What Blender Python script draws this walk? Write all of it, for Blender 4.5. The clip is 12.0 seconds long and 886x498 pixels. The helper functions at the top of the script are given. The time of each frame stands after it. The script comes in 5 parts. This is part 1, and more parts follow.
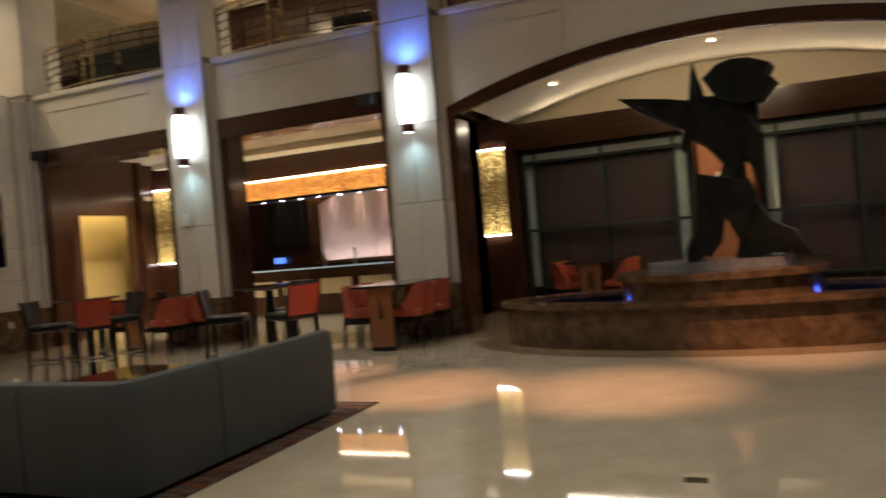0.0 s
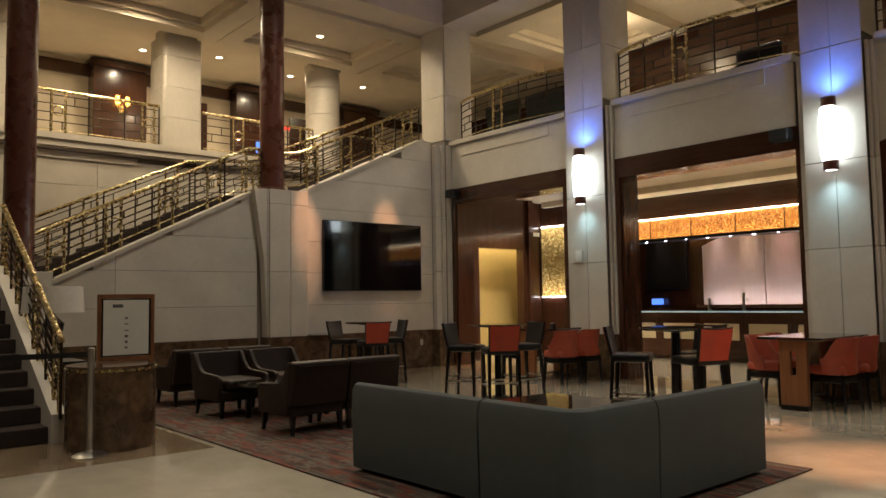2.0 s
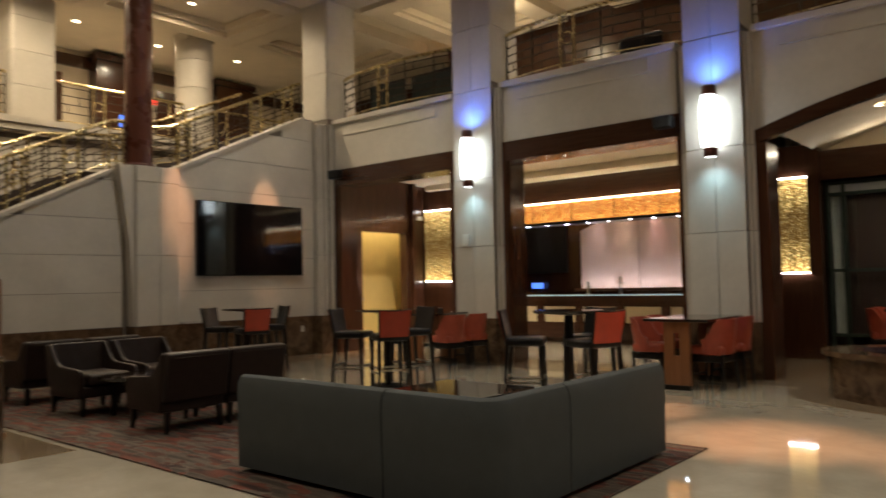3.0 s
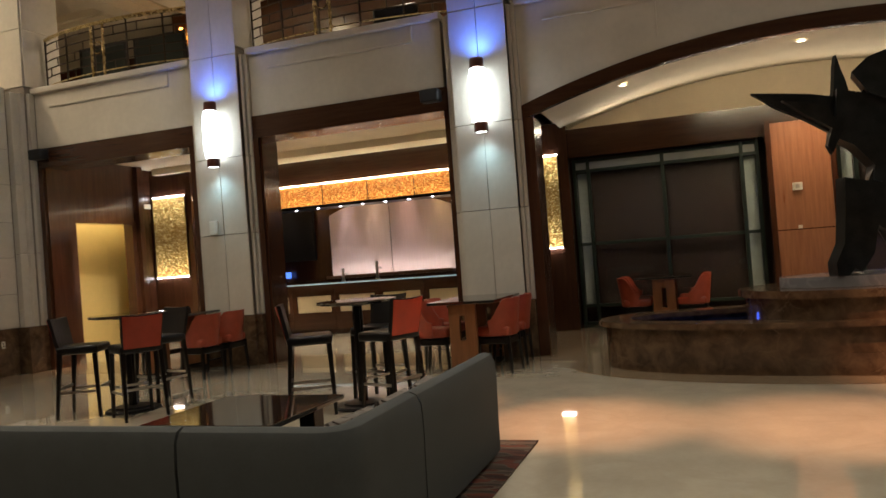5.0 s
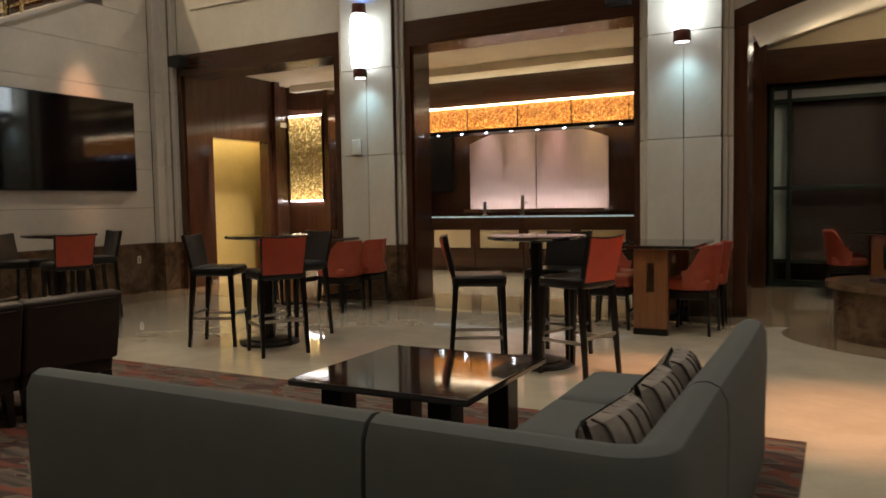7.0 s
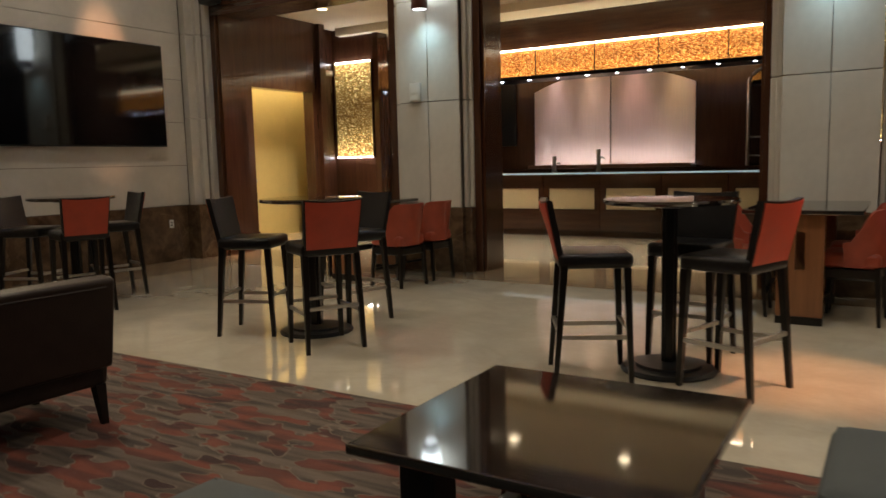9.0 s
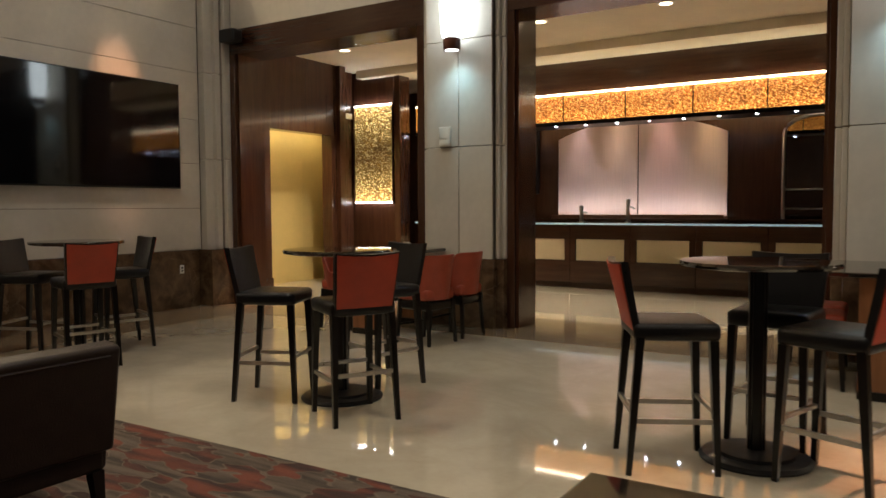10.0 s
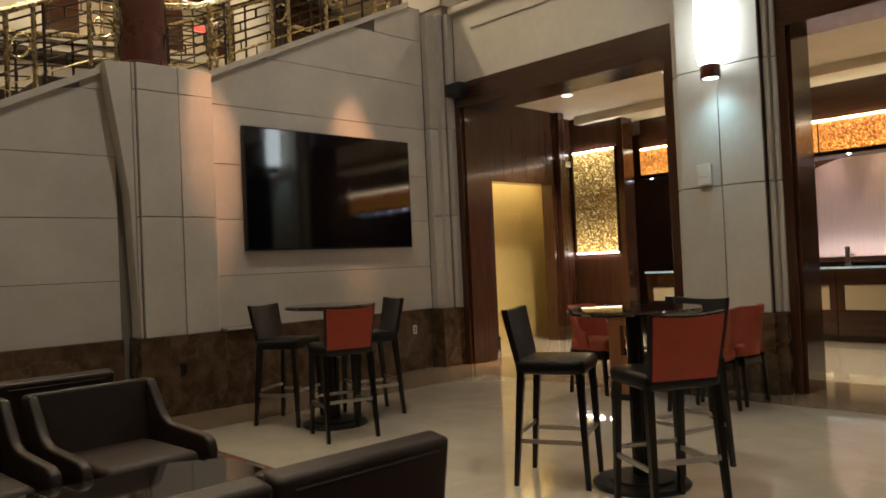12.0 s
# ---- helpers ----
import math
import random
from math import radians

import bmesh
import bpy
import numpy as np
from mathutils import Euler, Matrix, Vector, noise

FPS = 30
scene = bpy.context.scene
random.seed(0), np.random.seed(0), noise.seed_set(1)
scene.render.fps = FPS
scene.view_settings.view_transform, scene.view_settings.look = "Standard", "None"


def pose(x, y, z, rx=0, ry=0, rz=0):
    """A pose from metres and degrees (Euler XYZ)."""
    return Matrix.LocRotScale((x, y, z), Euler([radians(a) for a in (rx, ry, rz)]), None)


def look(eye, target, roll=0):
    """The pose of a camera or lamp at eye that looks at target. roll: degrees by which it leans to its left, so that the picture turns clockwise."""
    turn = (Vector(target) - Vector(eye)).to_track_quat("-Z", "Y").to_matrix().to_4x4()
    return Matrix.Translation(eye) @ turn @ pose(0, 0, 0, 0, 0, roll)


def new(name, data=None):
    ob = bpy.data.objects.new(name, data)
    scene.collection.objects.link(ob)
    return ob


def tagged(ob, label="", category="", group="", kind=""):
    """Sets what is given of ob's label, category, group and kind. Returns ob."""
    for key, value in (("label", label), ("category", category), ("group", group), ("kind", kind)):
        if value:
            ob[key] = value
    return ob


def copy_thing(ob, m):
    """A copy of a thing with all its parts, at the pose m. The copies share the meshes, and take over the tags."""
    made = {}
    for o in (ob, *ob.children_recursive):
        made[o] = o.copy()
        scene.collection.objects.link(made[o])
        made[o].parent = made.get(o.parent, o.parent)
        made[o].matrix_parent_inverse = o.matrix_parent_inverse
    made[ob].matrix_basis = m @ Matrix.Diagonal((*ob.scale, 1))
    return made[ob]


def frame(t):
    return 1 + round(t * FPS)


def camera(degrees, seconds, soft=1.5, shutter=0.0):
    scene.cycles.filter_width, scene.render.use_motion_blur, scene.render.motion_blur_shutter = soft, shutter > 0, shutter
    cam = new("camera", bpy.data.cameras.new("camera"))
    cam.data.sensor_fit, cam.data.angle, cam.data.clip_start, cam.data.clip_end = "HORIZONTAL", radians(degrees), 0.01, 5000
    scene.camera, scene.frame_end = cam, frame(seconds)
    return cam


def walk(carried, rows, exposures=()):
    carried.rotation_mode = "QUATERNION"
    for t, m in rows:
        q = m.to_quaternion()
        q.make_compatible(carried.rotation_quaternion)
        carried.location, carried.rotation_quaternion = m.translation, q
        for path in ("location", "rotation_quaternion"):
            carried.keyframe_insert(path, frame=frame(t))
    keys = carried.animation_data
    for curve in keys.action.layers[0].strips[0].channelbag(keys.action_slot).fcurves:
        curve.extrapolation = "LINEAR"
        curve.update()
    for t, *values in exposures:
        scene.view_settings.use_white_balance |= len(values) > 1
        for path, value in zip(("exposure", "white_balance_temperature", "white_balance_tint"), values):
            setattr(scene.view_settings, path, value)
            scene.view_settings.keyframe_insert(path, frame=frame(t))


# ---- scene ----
cam = camera(61.2, 12.0, shutter=0.5)
PATH = [
    (0, (0.331, 0.104, 1.376), (-0.445, 1.948, 1.361), -4.8),
    (0.5, (0.211, 0.059, 1.387), (-0.857, 1.75, 1.421), -4.0),
    (1, (0.077, -0.05, 1.398), (-1.218, 1.472, 1.469), -3.0),
    (1.5, (-0.023, -0.165, 1.395), (-1.469, 1.213, 1.491), -1.5),
    (2, (-0.18, -0.202, 1.404), (-1.694, 1.098, 1.54), -0.9),
    (2.5, (-0.386, -0.137, 1.404), (-1.842, 1.228, 1.535), -1.0),
    (3, (-0.594, -0.063, 1.387), (-1.874, 1.472, 1.479), -1.2),
    (5, (-1.655, 0.55, 1.403), (-2.306, 2.441, 1.429), -4.3),
    (5.5, (-1.926, 0.737, 1.397), (-2.537, 2.641, 1.439), -2.4),
    (6, (-2.214, 1.048, 1.384), (-2.961, 2.903, 1.435), -2.3),
    (6.5, (-2.491, 1.317, 1.337), (-3.376, 3.11, 1.304), -1.9),
    (8.5, (-3.519, 2.485, 1.319), (-4.495, 4.216, 1.095), -0.6),
    (9, (-3.757, 2.761, 1.31), (-4.794, 4.455, 1.079), -1.4),
    (9.5, (-3.979, 2.973, 1.328), (-5.048, 4.653, 1.14), -1.6),
    (10, (-4.278, 3.119, 1.349), (-5.332, 4.815, 1.237), -0.3),
    (10.5, (-4.483, 3.194, 1.344), (-5.576, 4.867, 1.254), -1.9),
    (11, (-4.741, 3.267, 1.332), (-5.975, 4.84, 1.261), -4.7),
    (11.5, (-5.007, 3.29, 1.357), (-6.411, 4.714, 1.339), -4.1),
    (12, (-5.21, 3.25, 1.376), (-6.646, 4.641, 1.415), -2.6),
]
walk(cam, [(t, look(eye, target, roll)) for t, eye, target, roll in PATH])

# ---- world and light ----
world = bpy.data.worlds.new("night")
scene.world = world
world.use_nodes = True
world.node_tree.nodes["Background"].inputs["Color"].default_value = (0.05, 0.055, 0.07, 1)
world.node_tree.nodes["Background"].inputs["Strength"].default_value = 0.05


def lamp(kind, name, m, power, colour, size=0.1, angle=70, blend=0.6):
    data = bpy.data.lights.new(name, kind)
    data.energy, data.color = power, colour
    if kind == "SPOT":
        data.spot_size, data.spot_blend, data.shadow_soft_size = radians(angle), blend, size
    elif kind == "AREA":
        data.size = size
    else:
        data.shadow_soft_size = size
    ob = new(name, data)
    ob.matrix_world = m
    return ob


WARM, AMBER, COOL, BLUE = (1.0, 0.85, 0.63), (1.0, 0.48, 0.25), (0.72, 0.88, 1.0), (0.06, 0.13, 1.0)

# ---- materials ----


def material(name, colour, rough=0.5, metal=0.0, var=0.12, scale=6.0, bump=0.0, bump_scale=60.0, stretch=(1, 1, 1), coat=0.0,
             emit=None, power=0.0, fine=True):
    """A surface with colour variation at two scales, uneven gloss and fine relief."""
    mat = bpy.data.materials.new(name)
    mat.use_nodes = True
    nt = mat.node_tree
    n, l = nt.nodes, nt.links
    b = n["Principled BSDF"]
    b.inputs["Metallic"].default_value = metal
    b.inputs["Coat Weight"].default_value = coat
    b.inputs["Coat Roughness"].default_value = 0.08
    co = n.new("ShaderNodeTexCoord")
    mp = n.new("ShaderNodeMapping")
    mp.inputs["Scale"].default_value = stretch
    l.new(co.outputs["Object"], mp.inputs["Vector"])
    big = n.new("ShaderNodeTexNoise")
    big.inputs["Scale"].default_value, big.inputs["Detail"].default_value = scale, 6
    l.new(mp.outputs["Vector"], big.inputs["Vector"])
    small = n.new("ShaderNodeTexNoise")
    small.inputs["Scale"].default_value, small.inputs["Detail"].default_value = scale * 9, 4
    l.new(mp.outputs["Vector"], small.inputs["Vector"])
    add = n.new("ShaderNodeMath")
    add.operation = "MULTIPLY_ADD"
    add.inputs[1].default_value = 0.35
    l.new(small.outputs["Fac"], add.inputs[0])
    l.new(big.outputs["Fac"], add.inputs[2])
    ramp = n.new("ShaderNodeValToRGB")
    e = ramp.color_ramp.elements
    e[0].position, e[1].position = 0.45, 0.95
    e[0].color = (*[c * (1 - var) for c in colour], 1)
    e[1].color = (*[min(1, c * (1 + var)) for c in colour], 1)
    l.new(add.outputs[0], ramp.inputs["Fac"])
    info = n.new("ShaderNodeObjectInfo")
    tone = n.new("ShaderNodeHueSaturation")
    rnd = n.new("ShaderNodeMapRange")
    rnd.inputs["To Min"].default_value, rnd.inputs["To Max"].default_value = 1 - var * 0.4, 1 + var * 0.4
    l.new(info.outputs["Random"], rnd.inputs["Value"])
    l.new(rnd.outputs["Result"], tone.inputs["Value"])
    l.new(ramp.outputs["Color"], tone.inputs["Color"])
    l.new(tone.outputs["Color"], b.inputs["Base Color"])
    rr = n.new("ShaderNodeMapRange")
    rr.inputs["To Min"].default_value, rr.inputs["To Max"].default_value = max(0.01, rough * 0.8), min(1, rough * 1.2)
    l.new(big.outputs["Fac"], rr.inputs["Value"])
    l.new(rr.outputs["Result"], b.inputs["Roughness"])
    if bump:
        tex = n.new("ShaderNodeTexNoise")
        tex.inputs["Scale"].default_value, tex.inputs["Detail"].default_value = bump_scale, 3
        l.new(mp.outputs["Vector"], tex.inputs["Vector"])
        bp = n.new("ShaderNodeBump")
        bp.inputs["Strength"].default_value, bp.inputs["Distance"].default_value = bump, 0.004
        l.new(tex.outputs["Fac"], bp.inputs["Height"])
        l.new(bp.outputs["Normal"], b.inputs["Normal"])
    if emit:
        b.inputs["Emission Color"].default_value = (*emit, 1)
        b.inputs["Emission Strength"].default_value = power
    return mat


def wood(name, dark, light, rough=0.25, axis=2, coat=0.3, scale=5.0):
    """Lacquered veneer with grain along one axis."""
    stretch = [scale * 5] * 3
    stretch[axis] = scale * 0.35
    mat = material(name, dark, rough, 0.0, 0.1, 1.0, 0.04, 40, stretch, coat)
    nt = mat.node_tree
    n, l = nt.nodes, nt.links
    ramp = [x for x in n if x.bl_idname == "ShaderNodeValToRGB"][0]
    ramp.color_ramp.elements[0].color = (*dark, 1)
    ramp.color_ramp.elements[1].color = (*light, 1)
    return mat


def marble(name, base, vein, rough=0.12, scale=1.6, amount=0.5, bright=None):
    """Polished stone with warped veins."""
    mat = material(name, base, rough, 0.0, 0.1, 3.0)
    nt = mat.node_tree
    n, l = nt.nodes, nt.links
    b = n["Principled BSDF"]
    co = [x for x in n if x.bl_idname == "ShaderNodeTexCoord"][0]
    warp = n.new("ShaderNodeTexNoise")
    warp.inputs["Scale"].default_value, warp.inputs["Detail"].default_value = scale, 8
    warp.inputs["Distortion"].default_value = 1.4
    l.new(co.outputs["Object"], warp.inputs["Vector"])
    ramp = n.new("ShaderNodeValToRGB")
    e = ramp.color_ramp.elements
    e[0].position, e[1].position = 0.44, 0.5
    e[0].color, e[1].color = (0, 0, 0, 1), (amount, amount, amount, 1)
    third = e.new(0.57)
    third.color = (0, 0, 0, 1)
    l.new(warp.outputs["Fac"], ramp.inputs["Fac"])
    mix = n.new("ShaderNodeMix")
    mix.data_type = "RGBA"
    l.new(ramp.outputs["Color"], mix.inputs["Factor"])
    old = b.inputs["Base Color"].links[0].from_socket
    l.new(old, mix.inputs["A"])
    mix.inputs["B"].default_value = (*vein, 1)
    l.new(mix.outputs["Result"], b.inputs["Base Color"])
    return mat


def emperador():
    """Dark brown marble: golden-brown clouds, dark patches and thin broken pale veins."""
    mat = material("brown_marble", (0.1, 0.06, 0.035), 0.14, 0.0, 0.1, 3.0)
    nt = mat.node_tree
    n, l = nt.nodes, nt.links
    co = [x for x in n if x.bl_idname == "ShaderNodeTexCoord"][0]

    def noise(scale, detail, distortion):
        t = n.new("ShaderNodeTexNoise")
        t.inputs["Scale"].default_value, t.inputs["Detail"].default_value = scale, detail
        t.inputs["Distortion"].default_value, t.inputs["Roughness"].default_value = distortion, 0.62
        l.new(co.outputs["Object"], t.inputs["Vector"])
        return t
    cloud = noise(5.5, 10, 0.5)
    ramp = n.new("ShaderNodeValToRGB")
    e = ramp.color_ramp.elements
    e[0].position, e[1].position = 0.36, 0.66
    e[0].color, e[1].color = (0.055, 0.032, 0.019, 1), (0.145, 0.094, 0.053, 1)
    e.new(0.5).color = (0.098, 0.058, 0.033, 1)
    l.new(cloud.outputs["Fac"], ramp.inputs["Fac"])
    warp = n.new("ShaderNodeMix")
    warp.data_type = "VECTOR"
    warp.inputs["Factor"].default_value = 0.22
    l.new(co.outputs["Object"], warp.inputs["A"])
    l.new(noise(3.0, 6, 0.0).outputs["Color"], warp.inputs["B"])
    vor = n.new("ShaderNodeTexVoronoi")
    vor.feature = "DISTANCE_TO_EDGE"
    vor.inputs["Scale"].default_value = 3.1
    l.new(warp.outputs["Result"], vor.inputs["Vector"])
    thin = n.new("ShaderNodeMapRange")
    thin.inputs["From Min"].default_value, thin.inputs["From Max"].default_value = 0.0, 0.018
    thin.inputs["To Min"].default_value, thin.inputs["To Max"].default_value = 0.4, 0.0
    l.new(vor.outputs["Distance"], thin.inputs["Value"])
    broken = n.new("ShaderNodeMapRange")
    broken.inputs["From Min"].default_value, broken.inputs["From Max"].default_value = 0.46, 0.62
    l.new(noise(1.7, 5, 0.3).outputs["Fac"], broken.inputs["Value"])
    fac = n.new("ShaderNodeMath")
    fac.operation = "MULTIPLY"
    l.new(thin.outputs["Result"], fac.inputs[0])
    l.new(broken.outputs["Result"], fac.inputs[1])
    mix = n.new("ShaderNodeMix")
    mix.data_type = "RGBA"
    l.new(fac.outputs[0], mix.inputs["Factor"])
    l.new(ramp.outputs["Color"], mix.inputs["A"])
    mix.inputs["B"].default_value = (0.27, 0.20, 0.13, 1)
    l.new(mix.outputs["Result"], n["Principled BSDF"].inputs["Base Color"])
    return mat


def glowing_mosaic(name, deep, glow, power, scale=26.0, falloff=0.0):
    """Backlit amber resin: bright specks in a deep amber body, more light near its upper and lower edges."""
    mat = bpy.data.materials.new(name)
    mat.use_nodes = True
    nt = mat.node_tree
    n, l = nt.nodes, nt.links
    b = n["Principled BSDF"]
    b.inputs["Roughness"].default_value = 0.25
    co = n.new("ShaderNodeTexCoord")
    mp = n.new("ShaderNodeMapping")
    mp.inputs["Scale"].default_value = (0.75, 1, 1.7)
    l.new(co.outputs["Object"], mp.inputs["Vector"])
    warp = n.new("ShaderNodeTexNoise")
    warp.inputs["Scale"].default_value = 9
    l.new(mp.outputs["Vector"], warp.inputs["Vector"])
    mixv = n.new("ShaderNodeMix")
    mixv.data_type = "VECTOR"
    mixv.inputs["Factor"].default_value = 0.06
    l.new(mp.outputs["Vector"], mixv.inputs["A"])
    l.new(warp.outputs["Color"], mixv.inputs["B"])
    v = n.new("ShaderNodeTexVoronoi")
    v.inputs["Scale"].default_value = scale
    l.new(mixv.outputs["Result"], v.inputs["Vector"])
    ramp = n.new("ShaderNodeValToRGB")
    e = ramp.color_ramp.elements
    e[0].position, e[1].position = 0.12, 0.75
    e[0].color, e[1].color = (*glow, 1), (*deep, 1)
    l.new(v.outputs["Distance"], ramp.inputs["Fac"])
    sep = n.new("ShaderNodeSeparateColor")
    l.new(v.outputs["Color"], sep.inputs["Color"])
    pw = n.new("ShaderNodeMath")
    pw.operation = "POWER"
    pw.inputs[1].default_value = 4.2
    l.new(sep.outputs["Red"], pw.inputs[0])
    st = n.new("ShaderNodeMath")
    st.operation = "MULTIPLY_ADD"
    st.inputs[1].default_value, st.inputs[2].default_value = power * 5.2, power * 0.15
    l.new(pw.outputs[0], st.inputs[0])
    gz = n.new("ShaderNodeSeparateXYZ")
    l.new(co.outputs["Generated"], gz.inputs["Vector"])
    off = n.new("ShaderNodeMath")
    off.operation = "SUBTRACT"
    off.inputs[1].default_value = 0.5
    l.new(gz.outputs["Z"], off.inputs[0])
    sq = n.new("ShaderNodeMath")
    sq.operation = "MULTIPLY"
    l.new(off.outputs[0], sq.inputs[0])
    l.new(off.outputs[0], sq.inputs[1])
    edge = n.new("ShaderNodeMath")
    edge.operation = "MULTIPLY_ADD"
    edge.inputs[1].default_value, edge.inputs[2].default_value = 4.5 * falloff, 1.0 - 0.5 * falloff
    l.new(sq.outputs[0], edge.inputs[0])
    tot = n.new("ShaderNodeMath")
    tot.operation = "MULTIPLY"
    l.new(st.outputs[0], tot.inputs[0])
    l.new(edge.outputs[0], tot.inputs[1])
    b.inputs["Base Color"].default_value = (*deep, 1)
    l.new(ramp.outputs["Color"], b.inputs["Emission Color"])
    l.new(tot.outputs[0], b.inputs["Emission Strength"])
    bp = n.new("ShaderNodeBump")
    bp.inputs["Strength"].default_value, bp.inputs["Distance"].default_value = 0.8, 0.01
    bp.invert = True
    l.new(v.outputs["Distance"], bp.inputs["Height"])
    l.new(bp.outputs["Normal"], b.inputs["Normal"])
    return mat


def carpet():
    """Wool carpet: rust-red blots and pale looping outlines over a beige ground with soft grey-brown streaks."""
    mat = material("patterned_carpet", (0.2, 0.15, 0.12), 0.95, 0, 0.2, 6, 0.6, 260)
    nt = mat.node_tree
    n, l = nt.nodes, nt.links
    b = n["Principled BSDF"]
    co = [x for x in n if x.bl_idname == "ShaderNodeTexCoord"][0]

    def field(scale, turn, shift, detail=1.0):
        mp = n.new("ShaderNodeMapping")
        mp.inputs["Scale"].default_value = scale
        mp.inputs["Rotation"].default_value = (0, 0, radians(turn))
        mp.inputs["Location"].default_value = shift
        l.new(co.outputs["Object"], mp.inputs["Vector"])
        t = n.new("ShaderNodeTexNoise")
        t.inputs["Scale"].default_value, t.inputs["Detail"].default_value = 1.0, detail
        l.new(mp.outputs["Vector"], t.inputs["Vector"])
        return t.outputs["Fac"]

    def steps(fac, *stops):
        r = n.new("ShaderNodeValToRGB")
        e = r.color_ramp.elements
        e[0].position, e[0].color = stops[0][0], (*stops[0][1], 1)
        e[1].position, e[1].color = stops[1][0], (*stops[1][1], 1)
        for p, c in stops[2:]:
            e.new(p).color = (*c, 1)
        l.new(fac, r.inputs["Fac"])
        return r.outputs["Color"]

    def over(mask, below, above):
        m = n.new("ShaderNodeMix")
        m.data_type = "RGBA"
        l.new(mask, m.inputs["Factor"])
        l.new(below, m.inputs["A"])
        l.new(above, m.inputs["B"])
        return m.outputs["Result"]
    black, white = (0, 0, 0), (1, 1, 1)
    ground = steps(field((1.3, 17, 1), 18, (0, 0, 0)), (0.36, (0.032, 0.021, 0.016)), (0.62, (0.108, 0.080, 0.058)))
    red = steps(field((2.0, 11, 1), 18, (4, 1, 0)), (0.36, (0.030, 0.010, 0.007)), (0.62, (0.140, 0.033, 0.017)))
    spots = field((3.9, 8.3, 1), 6, (9, 3, 0), 1.6)
    blot = steps(spots, (0.505, black), (0.52, white))
    loop = steps(spots, (0.487, black), (0.495, white), (0.501, white), (0.509, black))
    pale = n.new("ShaderNodeRGB")
    pale.outputs[0].default_value = (0.14, 0.104, 0.074, 1)
    l.new(over(loop, over(blot, ground, red), pale.outputs[0]), b.inputs["Base Color"])
    return mat



LIME = material("limestone", (0.56, 0.52, 0.45), 0.45, 0, 0.10, 1.5, 0.15, 90)
LIME_JOINT = material("limestone_joint", (0.22, 0.19, 0.16), 0.9)
EMPERADOR = emperador()
FLOOR = marble("cream_marble_floor", (0.52, 0.46, 0.36), (0.445, 0.38, 0.29), 0.045, 1.1, 0.3)
FLOOR.node_tree.nodes["Principled BSDF"].inputs["Coat Weight"].default_value = 0.6
FLOOR.node_tree.nodes["Principled BSDF"].inputs["Coat Roughness"].default_value = 0.03
FLOOR_BROWN = marble("brown_marble_floor", (0.21, 0.15, 0.095), (0.30, 0.23, 0.15), 0.10, 2.4, 0.5)
WOOD = wood("mahogany", (0.046, 0.0175, 0.0095), (0.074, 0.029, 0.0145), 0.22)
WOOD_H = wood("mahogany_level", (0.038, 0.0150, 0.008), (0.062, 0.025, 0.0125), 0.22, 0)
WOOD_RED = wood("cherry_veneer", (0.26, 0.11, 0.055), (0.38, 0.175, 0.09), 0.3)
WOOD_MID = wood("walnut_panel", (0.16, 0.065, 0.025), (0.26, 0.11, 0.045), 0.32)
BLACKWOOD = wood("ebonised_wood", (0.003, 0.0023, 0.002), (0.007, 0.005, 0.004), 0.30)
LACQUER = material("black_lacquer", (0.014, 0.010, 0.008), 0.06, 0, 0.2, 5, coat=0.1)
FABRIC = material("grey_green_fabric", (0.063, 0.070, 0.070), 0.9, 0, 0.14, 8, 0.5, 420)
STRIPE = material("striped_cushion_cloth", (0.15, 0.13, 0.115), 0.9, 0, 0.4, 12, 0.4, 300)
LEATHER = material("dark_brown_leather", (0.022, 0.013, 0.010), 0.42, 0, 0.25, 10, 0.35, 170)
LEATHER_BLACK = material("black_leather", (0.009, 0.0085, 0.009), 0.30, 0, 0.2, 10, 0.3, 170)
LEATHER_RED = material("rust_red_leather", (0.41, 0.042, 0.015), 0.42, 0, 0.14, 9, 0.3, 170)
BRASS = material("brass", (0.66, 0.54, 0.29), 0.27, 1, 0.12, 20)
STEEL = material("brushed_steel", (0.55, 0.53, 0.50), 0.3, 1, 0.1, 30)
BRONZE = material("dark_bronze", (0.055, 0.038, 0.026), 0.4, 0.8, 0.2, 12)
STATUE = material("patinated_bronze", (0.022, 0.024, 0.024), 0.42, 0.7, 0.35, 7, 0.3, 40)
COLUMN_BROWN = material("oxblood_column", (0.10, 0.032, 0.020), 0.28, 0, 0.15, 4, coat=0.4)
PLASTER = material("cream_plaster", (0.66, 0.58, 0.45), 0.85, 0, 0.06, 2, 0.1, 120)
YELLOW = material("yellow_paint", (0.66, 0.50, 0.20), 0.6, 0, 0.06, 3, 0.1, 150)
CREAM_PANEL = material("cream_panel", (0.55, 0.46, 0.30), 0.5, 0, 0.06, 3)
CLOTH = material("pale_screen_cloth", (0.74, 0.62, 0.59), 0.8, 0, 0.06, 3, 0.2, 200, stretch=(14, 14, 0.6))
GLASS = material("glass", (0.9, 0.95, 0.93), 0.02, 0, 0.01, 2)
GLASS.node_tree.nodes["Principled BSDF"].inputs["Transmission Weight"].default_value = 1
GREEN_METAL = material("verdigris_metal", (0.022, 0.036, 0.030), 0.4, 0.4, 0.2, 8)
BLIND = material("brown_blind", (0.022, 0.0075, 0.005), 0.55, 0, 0.2, 4)
SCREEN = material("television_glass", (0.004, 0.004, 0.005), 0.06, 0, 0.1, 4, coat=0.3)
